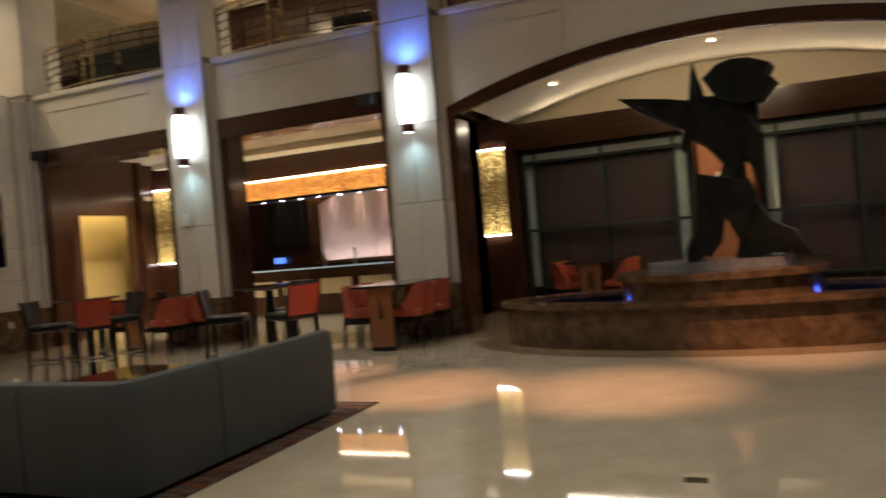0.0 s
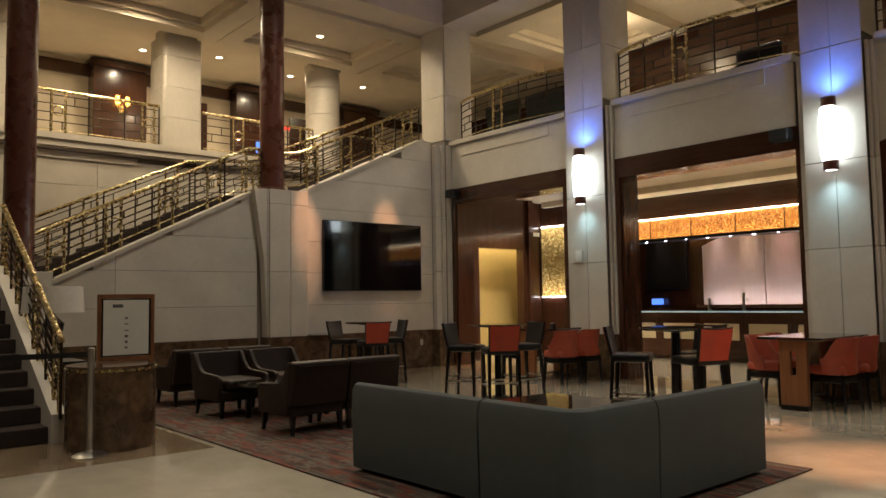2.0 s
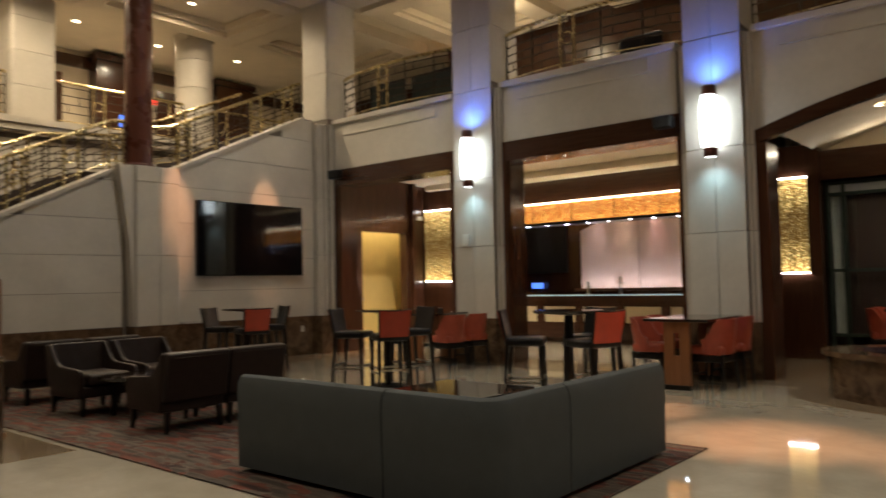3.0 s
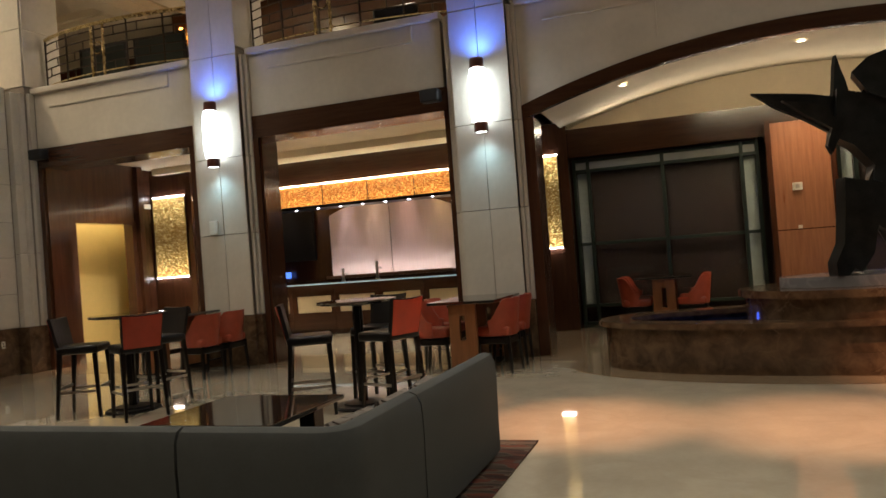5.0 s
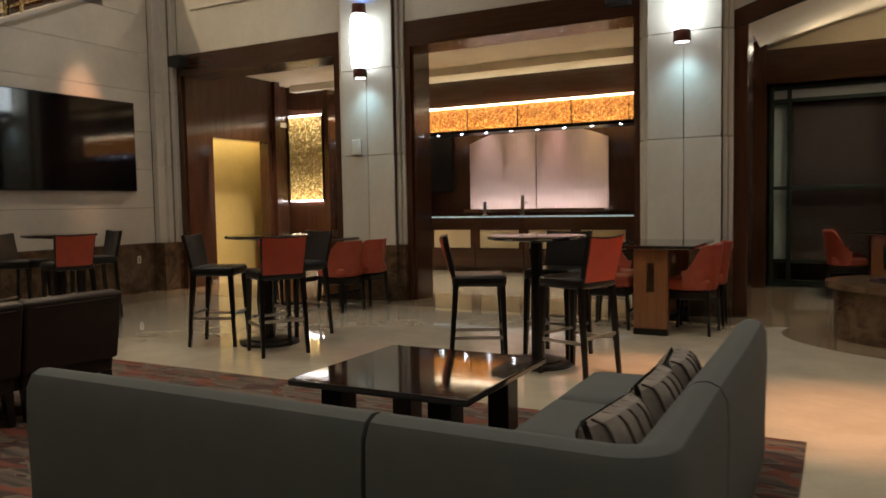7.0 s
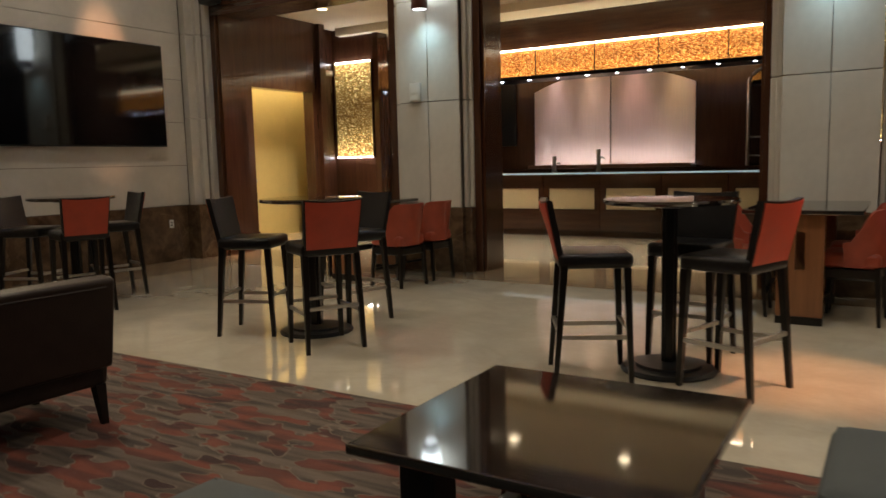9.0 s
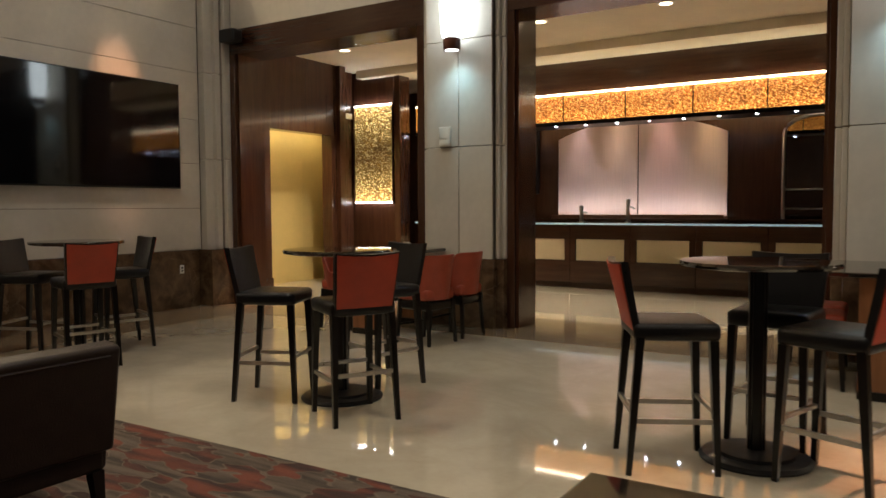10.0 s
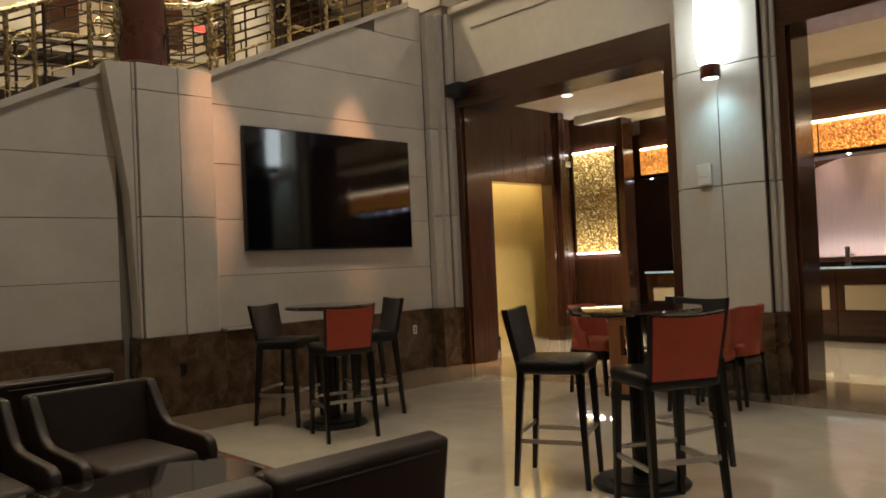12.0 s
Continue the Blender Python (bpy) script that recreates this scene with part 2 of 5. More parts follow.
BLACK_PLASTIC = material("black_plastic", (0.012, 0.012, 0.013), 0.4, 0, 0.15, 20)
WHITE_PLASTIC = material("white_plastic", (0.7, 0.68, 0.62), 0.4, 0, 0.05, 20)
PAPER = material("printed_paper", (0.72, 0.72, 0.66), 0.7, 0, 0.05, 6)
INK = material("grey_ink", (0.12, 0.12, 0.12), 0.7)
SHADE = material("lamp_shade_cloth", (0.82, 0.78, 0.70), 0.9, 0, 0.06, 20, 0.3, 200)
STEP = material("dark_stair_carpet", (0.035, 0.022, 0.018), 0.95, 0, 0.3, 12, 0.5, 250)
WATER = material("dark_blue_water", (0.01, 0.015, 0.05), 0.03, 0, 0.1, 2, 0.25, 9)
CARPET = carpet()
GREEN_CLOTH = material("dark_green_cloth", (0.03, 0.038, 0.032), 0.9, 0, 0.2, 10, 0.3, 200)
LEATHER_TUB = material("worn_red_leather", (0.33, 0.055, 0.026), 0.42, 0, 0.16, 9, 0.3, 170)
LACQUER.node_tree.nodes["Principled BSDF"].inputs["IOR"].default_value = 2.1
for dull in (LEATHER, LEATHER_BLACK, BLACKWOOD, BLACK_PLASTIC):
    dull.node_tree.nodes["Principled BSDF"].inputs["Specular IOR Level"].default_value = 0.28
AMBER_GLASS = glowing_mosaic("amber_mosaic", (0.45, 0.11, 0.01), (1.0, 0.50, 0.11), 1.15, 92, 0.4)
GOLD_GLASS = glowing_mosaic("gold_mosaic", (0.30, 0.14, 0.02), (1.0, 0.78, 0.30), 0.95, 62, 1.6)
LAMP_WHITE = material("lit_sconce_glass", (0.9, 0.9, 0.9), 0.4, emit=(0.84, 0.95, 1.0), power=8)
LAMP_BLUE = material("lit_blue_lens", (0.5, 0.6, 0.9), 0.4, emit=(0.15, 0.35, 1.0), power=8)
LAMP_WARM = material("lit_warm_lens", (0.9, 0.8, 0.6), 0.4, emit=(1.0, 0.80, 0.52), power=14)
LED_WARM = material("lit_warm_strip", (0.9, 0.8, 0.6), 0.4, emit=(1.0, 0.88, 0.62), power=13)
LED_WHITE = material("lit_white_strip", (0.9, 0.9, 0.9), 0.4, emit=(1.0, 0.90, 0.86), power=15)
LED_PANEL = material("lit_panel_strip", (0.9, 0.9, 0.9), 0.4, emit=(0.96, 0.97, 1.0), power=30)
LED_COOL = material("lit_cool_lens", (0.9, 0.9, 1.0), 0.4, emit=(0.72, 0.80, 1.0), power=90)
FLAME = material("lit_amber_bulb", (0.9, 0.6, 0.2), 0.4, emit=(1.0, 0.42, 0.08), power=7)
BLUE_SCREEN = material("lit_blue_screen", (0.02, 0.05, 0.2), 0.3, emit=(0.10, 0.25, 1.0), power=1.6)
RED_SIGN = material("lit_red_sign", (0.4, 0.02, 0.02), 0.4, emit=(1.0, 0.05, 0.03), power=2.5)

# ---- mesh helpers ----


def box(bm, x0, x1, y0, y1, z0, z1, bevel=0.0, seg=2, m=None):
    flat = bm.faces.layers.int.get("flat") or bm.faces.layers.int.new("flat")
    v = [bm.verts.new((x, y, z)) for x in (x0, x1) for y in (y0, y1) for z in (z0, z1)]
    f = [bm.faces.new([v[i] for i in q]) for q in ((0, 1, 3, 2), (4, 6, 7, 5), (0, 4, 5, 1), (2, 3, 7, 6), (0, 2, 6, 4), (1, 5, 7, 3))]
    for g in f:
        g[flat] = int(bevel < 0.03)
    if bevel:
        e = list({e for g in f for e in g.edges})
        out = bmesh.ops.bevel(bm, geom=e, offset=bevel, segments=seg, affect="EDGES", profile=0.5)
        for g in out["faces"]:
            g[flat] = 0
        v = list({x for g in out["faces"] for x in g.verts} | {x for g in f if g.is_valid for x in g.verts})
    if m is not None:
        bmesh.ops.transform(bm, matrix=m, verts=[x for x in v if x.is_valid])
    return v


def prism(bm, poly, a, b, axis="z"):
    """A closed outline (two numbers a corner) carried from a to b along an axis."""
    def at(p, q, h):
        return {"z": (p, q, h), "y": (p, h, q), "x": (h, p, q)}[axis]
    lo = [bm.verts.new(at(p, q, a)) for p, q in poly]
    hi = [bm.verts.new(at(p, q, b)) for p, q in poly]
    k = len(poly)
    bm.faces.new(lo), bm.faces.new(hi)
    for i in range(k):
        bm.faces.new((lo[i], lo[(i + 1) % k], hi[(i + 1) % k], hi[i]))
    bmesh.ops.recalc_face_normals(bm, faces=bm.faces)


def lathe(bm, profile, n=28, x=0.0, y=0.0, cap=True):
    rings = [[bm.verts.new((x + r * math.cos(2 * math.pi * i / n), y + r * math.sin(2 * math.pi * i / n), z)) for i in range(n)] for r, z in profile]
    for a, b in zip(rings, rings[1:]):
        for i in range(n):
            bm.faces.new((a[i], a[(i + 1) % n], b[(i + 1) % n], b[i]))
    if cap:
        bm.faces.new(rings[0][::-1]), bm.faces.new(rings[-1])


def tube(bm, pts, r, n=8):
    pts = [Vector(p) for p in pts]
    rings = []
    for i, p in enumerate(pts):
        d = (pts[min(i + 1, len(pts) - 1)] - pts[max(i - 1, 0)]).normalized()
        u = d.cross(Vector((0, 0, 1)) if abs(d.z) < 0.9 else Vector((1, 0, 0))).normalized()
        w = d.cross(u)
        rings.append([bm.verts.new(p + r * (math.cos(2 * math.pi * k / n) * u + math.sin(2 * math.pi * k / n) * w)) for k in range(n)])
    for a, b in zip(rings, rings[1:]):
        for k in range(n):
            bm.faces.new((a[k], a[(k + 1) % n], b[(k + 1) % n], b[k]))
    bm.faces.new(rings[0][::-1]), bm.faces.new(rings[-1])


def taper(bm, x0, y0, z0, a0, x1, y1, z1, a1):
    """A square leg from its foot to its top."""
    lo = [bm.verts.new((x0 + sx * a0, y0 + sy * a0, z0)) for sx, sy in ((-1, -1), (1, -1), (1, 1), (-1, 1))]
    hi = [bm.verts.new((x1 + sx * a1, y1 + sy * a1, z1)) for sx, sy in ((-1, -1), (1, -1), (1, 1), (-1, 1))]
    bm.faces.new(lo[::-1]), bm.faces.new(hi)
    for i in range(4):
        bm.faces.new((lo[i], lo[(i + 1) % 4], hi[(i + 1) % 4], hi[i]))


def mesh_of(name, bm, mat):
    bmesh.ops.recalc_face_normals(bm, faces=bm.faces)
    me = bpy.data.meshes.new(name)
    bm.to_mesh(me)
    bm.free()
    me.materials.append(mat)
    me.shade_smooth()
    me.set_sharp_from_angle(angle=radians(32))
    # the broad faces of small-bevelled boxes stay truly flat
    mark = me.attributes.get("flat")
    if mark:
        for p, m in zip(me.polygons, mark.data):
            if m.value:
                p.use_smooth = False
        me.attributes.remove(mark)
    return me


def part(name, bm, mat, parent=None, label=""):
    ob = new(name, mesh_of(name, bm, mat))
    if parent is not None:
        ob.parent = parent
    return tagged(ob, label)


def thing(name, label, category, group="", m=None):
    ob = new(name)
    ob.empty_display_size = 0.1
    if m is not None:
        ob.matrix_world = m
    return tagged(ob, label, category, group)


def bx(name, mat, parent, x0, x1, y0, y1, z0, z1, bevel=0.0, seg=2, label=""):
    bm = bmesh.new()
    box(bm, x0, x1, y0, y1, z0, z1, bevel, seg)
    return part(name, bm, mat, parent, label)


def setting(name, mat, x0, x1, y0, y1, z0, z1, label="", bevel=0.0):
    return tagged(bx(name, mat, None, x0, x1, y0, y1, z0, z1, bevel), label, kind="structure")


def facing(x, y, dx, dy, z=0.0):
    return pose(x, y, z, 0, 0, math.degrees(math.atan2(dy, dx)) - 90)


PANELS = {}


def slab_mesh(w, d, h):
    """A stone slab with softened arrises, its mesh shared by all slabs of that size."""
    key = (round(w, 3), round(d, 3), round(h, 3))
    if key not in PANELS:
        bm = bmesh.new()
        box(bm, -w / 2, w / 2, -d / 2, d / 2, -h / 2, h / 2, 0.004, 1)
        PANELS[key] = mesh_of("slab", bm, LIME)
    return PANELS[key]


def cladding(parent, axis, plane, us, zs, thick=0.025, out=1, gap=0.007, skip=lambda u, z: False):
    """Stone slabs on a wall: each between neighbouring joints. axis: the wall's normal; out: the side that shows."""
    for u0, u1 in zip(us, us[1:]):
        for z0, z1 in zip(zs, zs[1:]):
            if skip((u0 + u1) / 2, (z0 + z1) / 2):
                continue
            w, h = u1 - u0 - gap, z1 - z0 - gap
            ob = new("stone_panel", slab_mesh(w, thick, h))
            if axis == "y":
                ob.matrix_world = pose((u0 + u1) / 2, plane + out * thick / 2, (z0 + z1) / 2)
            else:
                ob.matrix_world = pose(plane + out * thick / 2, (u0 + u1) / 2, (z0 + z1) / 2, 0, 0, 90)
            ob.parent = parent

# ---- ground floor setting ----
setting("floor", FLOOR, -25, 8, -8, 18, -0.2, 0, "polished cream marble lobby floor")
setting("floor_band_1", FLOOR_BROWN, -12.4, 3.4, 9.95, 11.36, -0.05, 0.002, "polished brown marble border strip")
setting("floor_band_4", FLOOR_BROWN, -4.4, -3.25, 11.36, 13.5, -0.05, 0.002, "polished brown marble border strip")
setting("floor_band_2", FLOOR_BROWN, -12.6, -11.5, 5.95, 9.95, -0.05, 0.002, "polished brown marble border strip")
setting("floor_band_3", FLOOR_BROWN, -12.6, -7.3, 0.5, 2.93, -0.05, 0.002, "polished brown marble border strip")
# south and east walls are out of view, made dark to dim the glass reflections
setting("wall_south", WOOD_H, -25, 8, -8.3, -8, 0, 9.3)
setting("wall_east", WOOD_H, 8, 8.3, -8, 18, 0, 9.3)
setting("wall_north", WOOD, -25, 8, 17.6, 17.9, 0, 9.3)
setting("wall_west", PLASTER, -25.3, -25, -8, 18, 0, 9.3)
setting("ceiling_atrium", PLASTER, -12.6, 8, -8, 10.4, 8.6, 8.9)

# side wall of the upper stair flight, with the television
COURSES = [0.78, 1.35, 1.96, 2.56, 3.2, 3.8, 4.4, 4.86]


def stair_top(y):
    if y < 5.95:
        return 1.84 + (y - 2.8) * 0.5
    return 3.44 if y < 6.95 else 3.5 + (y - 7.0) * 0.468


bm = bmesh.new()
prism(bm, [(0.2, 0), (10.2, 0), (10.2, 4.86), (9.9, 4.86), (7.0, 3.5), (5.95, 3.41), (2.8, 1.84), (0.2, 1.7)], -12.95, -12.645, "x")
stair_wall = tagged(part("wall_stair", bm, LIME_JOINT), "limestone-clad side wall of the stairs", kind="structure")
for k, (z0, z1) in enumerate(zip(COURSES, COURSES[1:])):
    for y0, y1 in ((1.0, 3.6), (3.6, 6.05), (6.98, 10.18)):
        g = 0.004
        ya, yb = y0 + g, y1 - g
        poly = [(ya, z0 + g), (yb, z0 + g)]
        steps = [ya + (yb - ya) * i / 8 for i in range(9)]
        tops = [(y, min(z1 - g, stair_top(y))) for y in reversed(steps)]
        tops = [p for p in tops if p[1] > z0 + 0.03]
        if len(tops) < 2:
            continue
        poly = [(tops[-1][0], z0 + g), (tops[0][0], z0 + g)] + tops
        bm = bmesh.new()
        prism(bm, poly, -12.645, -12.62, "x")
        part("stone_panel", bm, LIME, stair_wall)
# coping along the sloping top
bm = bmesh.new()
for (ya, yb) in ((2.2, 5.95), (6.95, 9.95)):
    za, zb = (stair_top(ya + 1e-3), stair_top(yb - 1e-3))
    prism(bm, [(ya, za - 0.05), (yb, zb - 0.05), (yb, zb + 0.02), (ya, za + 0.02)], -12.97, -12.58, "x")
tagged(part("trim_coping", bm, LIME), "limestone coping on the stair wall", kind="structure")
setting("baseboard_west", EMPERADOR, -12.64, -12.57, 2.4, 6.05, 0, 0.78, "brown marble wall base", 0.004)
setting("baseboard_west_2", EMPERADOR, -12.64, -12.57, 6.98, 10.1, 0, 0.78, "brown marble wall base", 0.004)


def pier(name, y0, y1, top):
    ob = setting(name, LIME_JOINT, -12.9, -12.43, y0 + 0.03, y1 - 0.03, 0, top - 0.01)
    zs = [z for z in (0.78, 1.96, 3.2) if z < top - 0.2] + [top]
    ym = y0 + (y1 - y0) * 0.54
    cladding(ob, "x", -12.43, [y0 + 0.03, ym, y1 - 0.03], zs, 0.03, 1)
    for z0, z1 in zip(zs, zs[1:]):
        bx("stone_panel", LIME, ob, -12.9, -12.435, y0, y0 + 0.028, z0 + 0.004, z1 - 0.004, 0.004, 1)
        bx("stone_panel", LIME, ob, -12.9, -12.435, y1 - 0.028, y1, z0 + 0.004, z1 - 0.004, 0.004, 1)
    b = bx("marble_base", EMPERADOR, ob, -12.9, -12.36, y0 - 0.03, y1 + 0.03, 0, 0.78, 0.006, 1)
    # flared side towards the lower flight
    bm = bmesh.new()
    prism(bm, [(y0, 1.0), (y0, top), (y0 - 0.24, top - 0.02), (y0 - 0.05, top - 1.3)], -12.7, -12.46, "x")
    part("stone_flare", bm, LIME, ob)
    return ob


pier("wall_pier_1", 6.16, 6.99, 3.47)
pier("wall_pier_2", 1.85, 2.65, 1.92)


def brown_column(y, z0, r):
    t = thing("round_column", "tall glossy oxblood-brown round column", "column", "brown round columns", pose(-12.72, y, z0))
    bm = bmesh.new()
    lathe(bm, [(r, 0.05), (r, 8.2 - z0)], 36)
    part("shaft", bm, COLUMN_BROWN, t)
    bm = bmesh.new()
    lathe(bm, [(r + 0.03, 0.002), (r + 0.03, 0.03), (r + 0.005, 0.05)], 36)
    part("base_ring", bm, COLUMN_BROWN, t)


brown_column(6.40, 3.475, 0.225)
brown_column(2.24, 1.925, 0.215)

# ---- facade columns and parapets ----
COLS = (("column_1", -9.0, -8.15), ("column_2", -4.73, -3.92), ("column_3", 3.5, 4.36))
UPZ = [0.77, 2.02, 3.2, 4.78]


def facade_column(name, x0, x1):
    ob = setting(name, LIME_JOINT, x0 + 0.025, x1 - 0.025, 10.40, 11.2, 0, 7.45)
    xm = (x0 + x1) / 2
    cladding(ob, "y", 10.40, [x0, xm, x1], UPZ, 0.025, -1)
    cladding(ob, "y", 10.40, [x0, xm, x1], [4.78, 5.9, 7.45], 0.02, -1)
    for sx, xa, xb in ((-1, x0 - 0.055, x0), (1, x1, x1 + 0.055)):
        for z0, z1 in zip(UPZ, UPZ[1:]):
            bx("stone_strip", LIME, ob, xa, xb, 10.44, 10.56, z0 + 0.003, z1 - 0.003, 0.01, 1)
            o = 0.055 * sx
            bx("stone_strip", LIME, ob, xa + o, xb + o, 10.49, 10.56, z0 + 0.003, z1 - 0.003, 0.01, 1)
        for z0, z1 in ((4.9, 5.9), (5.9, 7.45)):
            xs = (x0 - 0.0, x0 + 0.024) if sx < 0 else (x1 - 0.024, x1)
            bx("stone_panel", LIME, ob, *xs, 10.40, 11.2, z0 + 0.004, z1 - 0.004)
    bx("marble_base", EMPERADOR, ob, x0 - 0.02, x1 + 0.02, 10.36, 10.50, 0, 0.77, 0.006, 1)
    bx("marble_base", EMPERADOR, ob, x0 - 0.115, x1 + 0.115, 10.42, 10.512, 0, 0.77, 0.006, 1)


for c in COLS:
    facade_column(*c)

# corner pilaster beside the television wall
corner = setting("column_corner", LIME_JOINT, -13.2, -12.43, 10.42, 11.2, 0, 7.45)
cladding(corner, "y", 10.42, [-13.2, -12.43], [4.9, 5.9, 7.45], 0.02, -1)
for xa, xb, ya in ((-12.64, -12.52, 10.20), (-12.53, -12.45, 10.34), (-12.455, -12.37, 10.44)):
    for z0, z1 in zip([0.77, 2.02, 3.2, 4.78], [2.02, 3.2, 4.78]):
        bx("stone_strip", LIME, corner, xa, xb, ya, 10.56, z0 + 0.003, z1 - 0.003, 0.01, 1)
for z0, z1 in ((4.9, 5.9), (5.9, 7.45)):
    bx("stone_panel", LIME, corner, -12.43, -12.405, 10.42, 11.2, z0 + 0.004, z1 - 0.004)
bx("marble_base", EMPERADOR, corner, -12.64, -12.36, 10.14, 10.56, 0, 0.78, 0.006, 1)


def parapet(name, x0, x1, zb=3.81):
    ob = setting(name, LIME_JOINT, x0, x1, 10.57, 10.93, zb, 4.76)
    xs = [x0, x1]
    cladding(ob, "y", 10.57, xs, [zb, 4.76], 0.025, -1)
    # raised stepped band under the coping
    bx("raised_band", LIME, ob, x0 + 0.34, x1 - 0.45, 10.522, 10.545, 4.50, 4.535, 0.006, 1)
    bx("raised_band", LIME, ob, x1 - 0.45, x1 - 0.415, 10.522, 10.545, 4.50, 4.755, 0.006, 1)
    bx("coping", LIME, ob, x0 - 0.02, x1 + 0.02, 10.47, 10.98, 4.76, 4.86, 0.02, 2)


parapet("wall_parapet_1", -12.36, -9.12)
parapet("wall_parapet_2", -8.04, -4.90)

# arched wall
ARCH_L, ARCH_R, SPRING, RISE = -3.81, 3.42, 3.39, 0.62


def arch_z(x, lift=0.0):
    half, mid = (ARCH_R - ARCH_L) / 2, (ARCH_R + ARCH_L) / 2
    rad = (half * half + RISE * RISE) / (2 * RISE)
    return SPRING + RISE - rad + math.sqrt(max(rad * rad - (x - mid) ** 2, 0)) + lift


xs = [ARCH_L + (ARCH_R - ARCH_L) * i / 40 for i in range(41)]
bm = bmesh.new()
prism(bm, [(x, arch_z(x)) for x in xs] + [(ARCH_R, 4.76), (ARCH_L, 4.76)], 10.545, 10.70, "y")
arched = tagged(part("wall_arch", bm, LIME), "pale limestone wall over a wide shallow arch", kind="structure")
bx("coping", LIME, arched, -3.82, 3.43, 10.47, 10.98, 4.76, 4.86, 0.02, 2)
bx("raised_band", LIME, arched, -3.45, -2.0, 10.524, 10.545, 4.50, 4.53, 0.006, 1)
bx("raised_band", LIME, arched, -2.0, -1.975, 10.524, 10.545, 4.02, 4.53, 0.006, 1)
bm = bmesh.new()
prism(bm, [(x, arch_z(x)) for x in xs] + [(x, arch_z(x) - 0.19) for x in reversed(xs)], 10.50, 10.62, "y")
tagged(part("trim_arch", bm, WOOD_H), "dark mahogany lining of the wide arch", kind="structure")
setting("trim_arch_jamb_1", WOOD, -3.81, -3.66, 10.50, 10.98, 0, 3.22, "dark mahogany jamb of the wide arch", 0.006)
setting("trim_arch_jamb_2", WOOD, 3.27, 3.42, 10.50, 10.98, 0, 3.22, "dark mahogany jamb of the wide arch", 0.006)
setting("wall_east_end", LIME, 4.36, 8, 10.55, 10.9, 0, 7.45)


def wood_portal(name, x0, x1):
    ob = setting(name, WOOD_H, x0, x1, 10.52, 11.06, 3.47, 3.81, "dark mahogany portal lining", 0.004)
    bx("jamb", WOOD, ob, x0, x0 + 0.10, 10.515, 11.06, 0, 3.47, 0.006, 1)
    bx("jamb", WOOD, ob, x1 - 0.10, x1, 10.515, 11.06, 0, 3.47, 0.006, 1)
    bx("jamb_fillet", WOOD, ob, x0 + 0.10, x0 + 0.13, 10.56, 11.00, 0, 3.47)
    bx("jamb_fillet", WOOD, ob, x1 - 0.13, x1 - 0.10, 10.56, 11.00, 0, 3.47)
    bx("head_strip", WOOD_H, ob, x0 + 0.10, x1 - 0.10, 10.50, 10.519, 3.47, 3.50)
    return ob


wood_portal("trim_portal_1", -12.36, -9.12)
wood_portal("trim_portal_2", -8.05, -4.80)

# ---- bar room ----
setting("ceiling_bar", PLASTER, -14.6, -4.0, 10.95, 17.6, 3.86, 4.0)
for k, (a, z) in enumerate(((0.0, 3.72), (0.22, 3.77), (0.42, 3.82))):
    bm = bmesh.new()
    zz = (z, 3.86)
    box(bm, -13.0 + 0, -4.3, 10.96, 11.5 - 0.0 + (0.35 - a * 0.5), *zz)
    box(bm, -13.0, -4.3, 14.15 + a * 0.9, 14.86, *zz)
    tagged(part(f"ceiling_cornice_{k + 1}", bm, PLASTER), "stepped cream plaster cornice", kind="structure")
setting("wall_bulkhead", WOOD_H, -12.12, -4.3, 14.85, 15.05, 3.21, 3.86, "dark mahogany bulkhead over the bar")
setting("wall_bar_back", WOOD, -14.6, -4.0, 17.0, 17.2, 0, 3.86, "dark mahogany back wall of the bar")
setting("wall_bar_side", WOOD, -4.6, -4.4, 11.0, 17.0, 0, 3.86, "dark mahogany side wall of the bar room")
# left wall with the service doorway
for y0, y1, z0 in ((10.95, 11.9, 0), (11.9, 13.4, 2.62), (13.4, 13.55, 0)):
    setting("wall_lounge_west", WOOD, -13.2, -12.98, y0, y1, z0, 3.86, "glossy mahogany panelled wall")
setting("wall_lounge_pilaster", WOOD, -13.2, -12.90, 13.55, 13.72, 0, 3.86, "glossy mahogany pilaster", 0.01)
setting("wall_lounge_return", WOOD, -13.4, -13.21, 13.72, 14.3, 0, 3.86, "glossy mahogany panelled wall")
setting("wall_lounge_north", WOOD, -13.4, -12.25, 14.34, 14.6, 0, 3.86, "glossy mahogany panelled wall")
setting("wall_lounge_pilaster_2", WOOD, -12.25, -12.12, 14.28, 14.6, 0, 3.86, "glossy mahogany pilaster", 0.01)
setting("wall_corridor", YELLOW, -14.0, -13.8, 10.9, 14.6, 0, 3.0, "yellow painted corridor wall")
setting("wall_corridor_2", YELLOW, -13.8, -13.3, 14.25, 14.4, 0, 3.0, "yellow painted corridor wall")
setting("wall_corridor_3", YELLOW, -13.8, -13.2, 11.0, 11.1, 0, 3.0, "yellow painted corridor wall")
setting("ceiling_corridor", PLASTER, -14.6, -13.2, 10.9, 14.6, 3.0, 3.1)
setting("baseboard_lounge", WOOD_H, -12.99, -12.95, 10.96, 11.9, 0, 0.22, "dark mahogany skirting")
setting("baseboard_lounge_2", WOOD_H, -13.0, -12.86, 13.41, 13.74, 0, 0.24, "dark mahogany skirting")
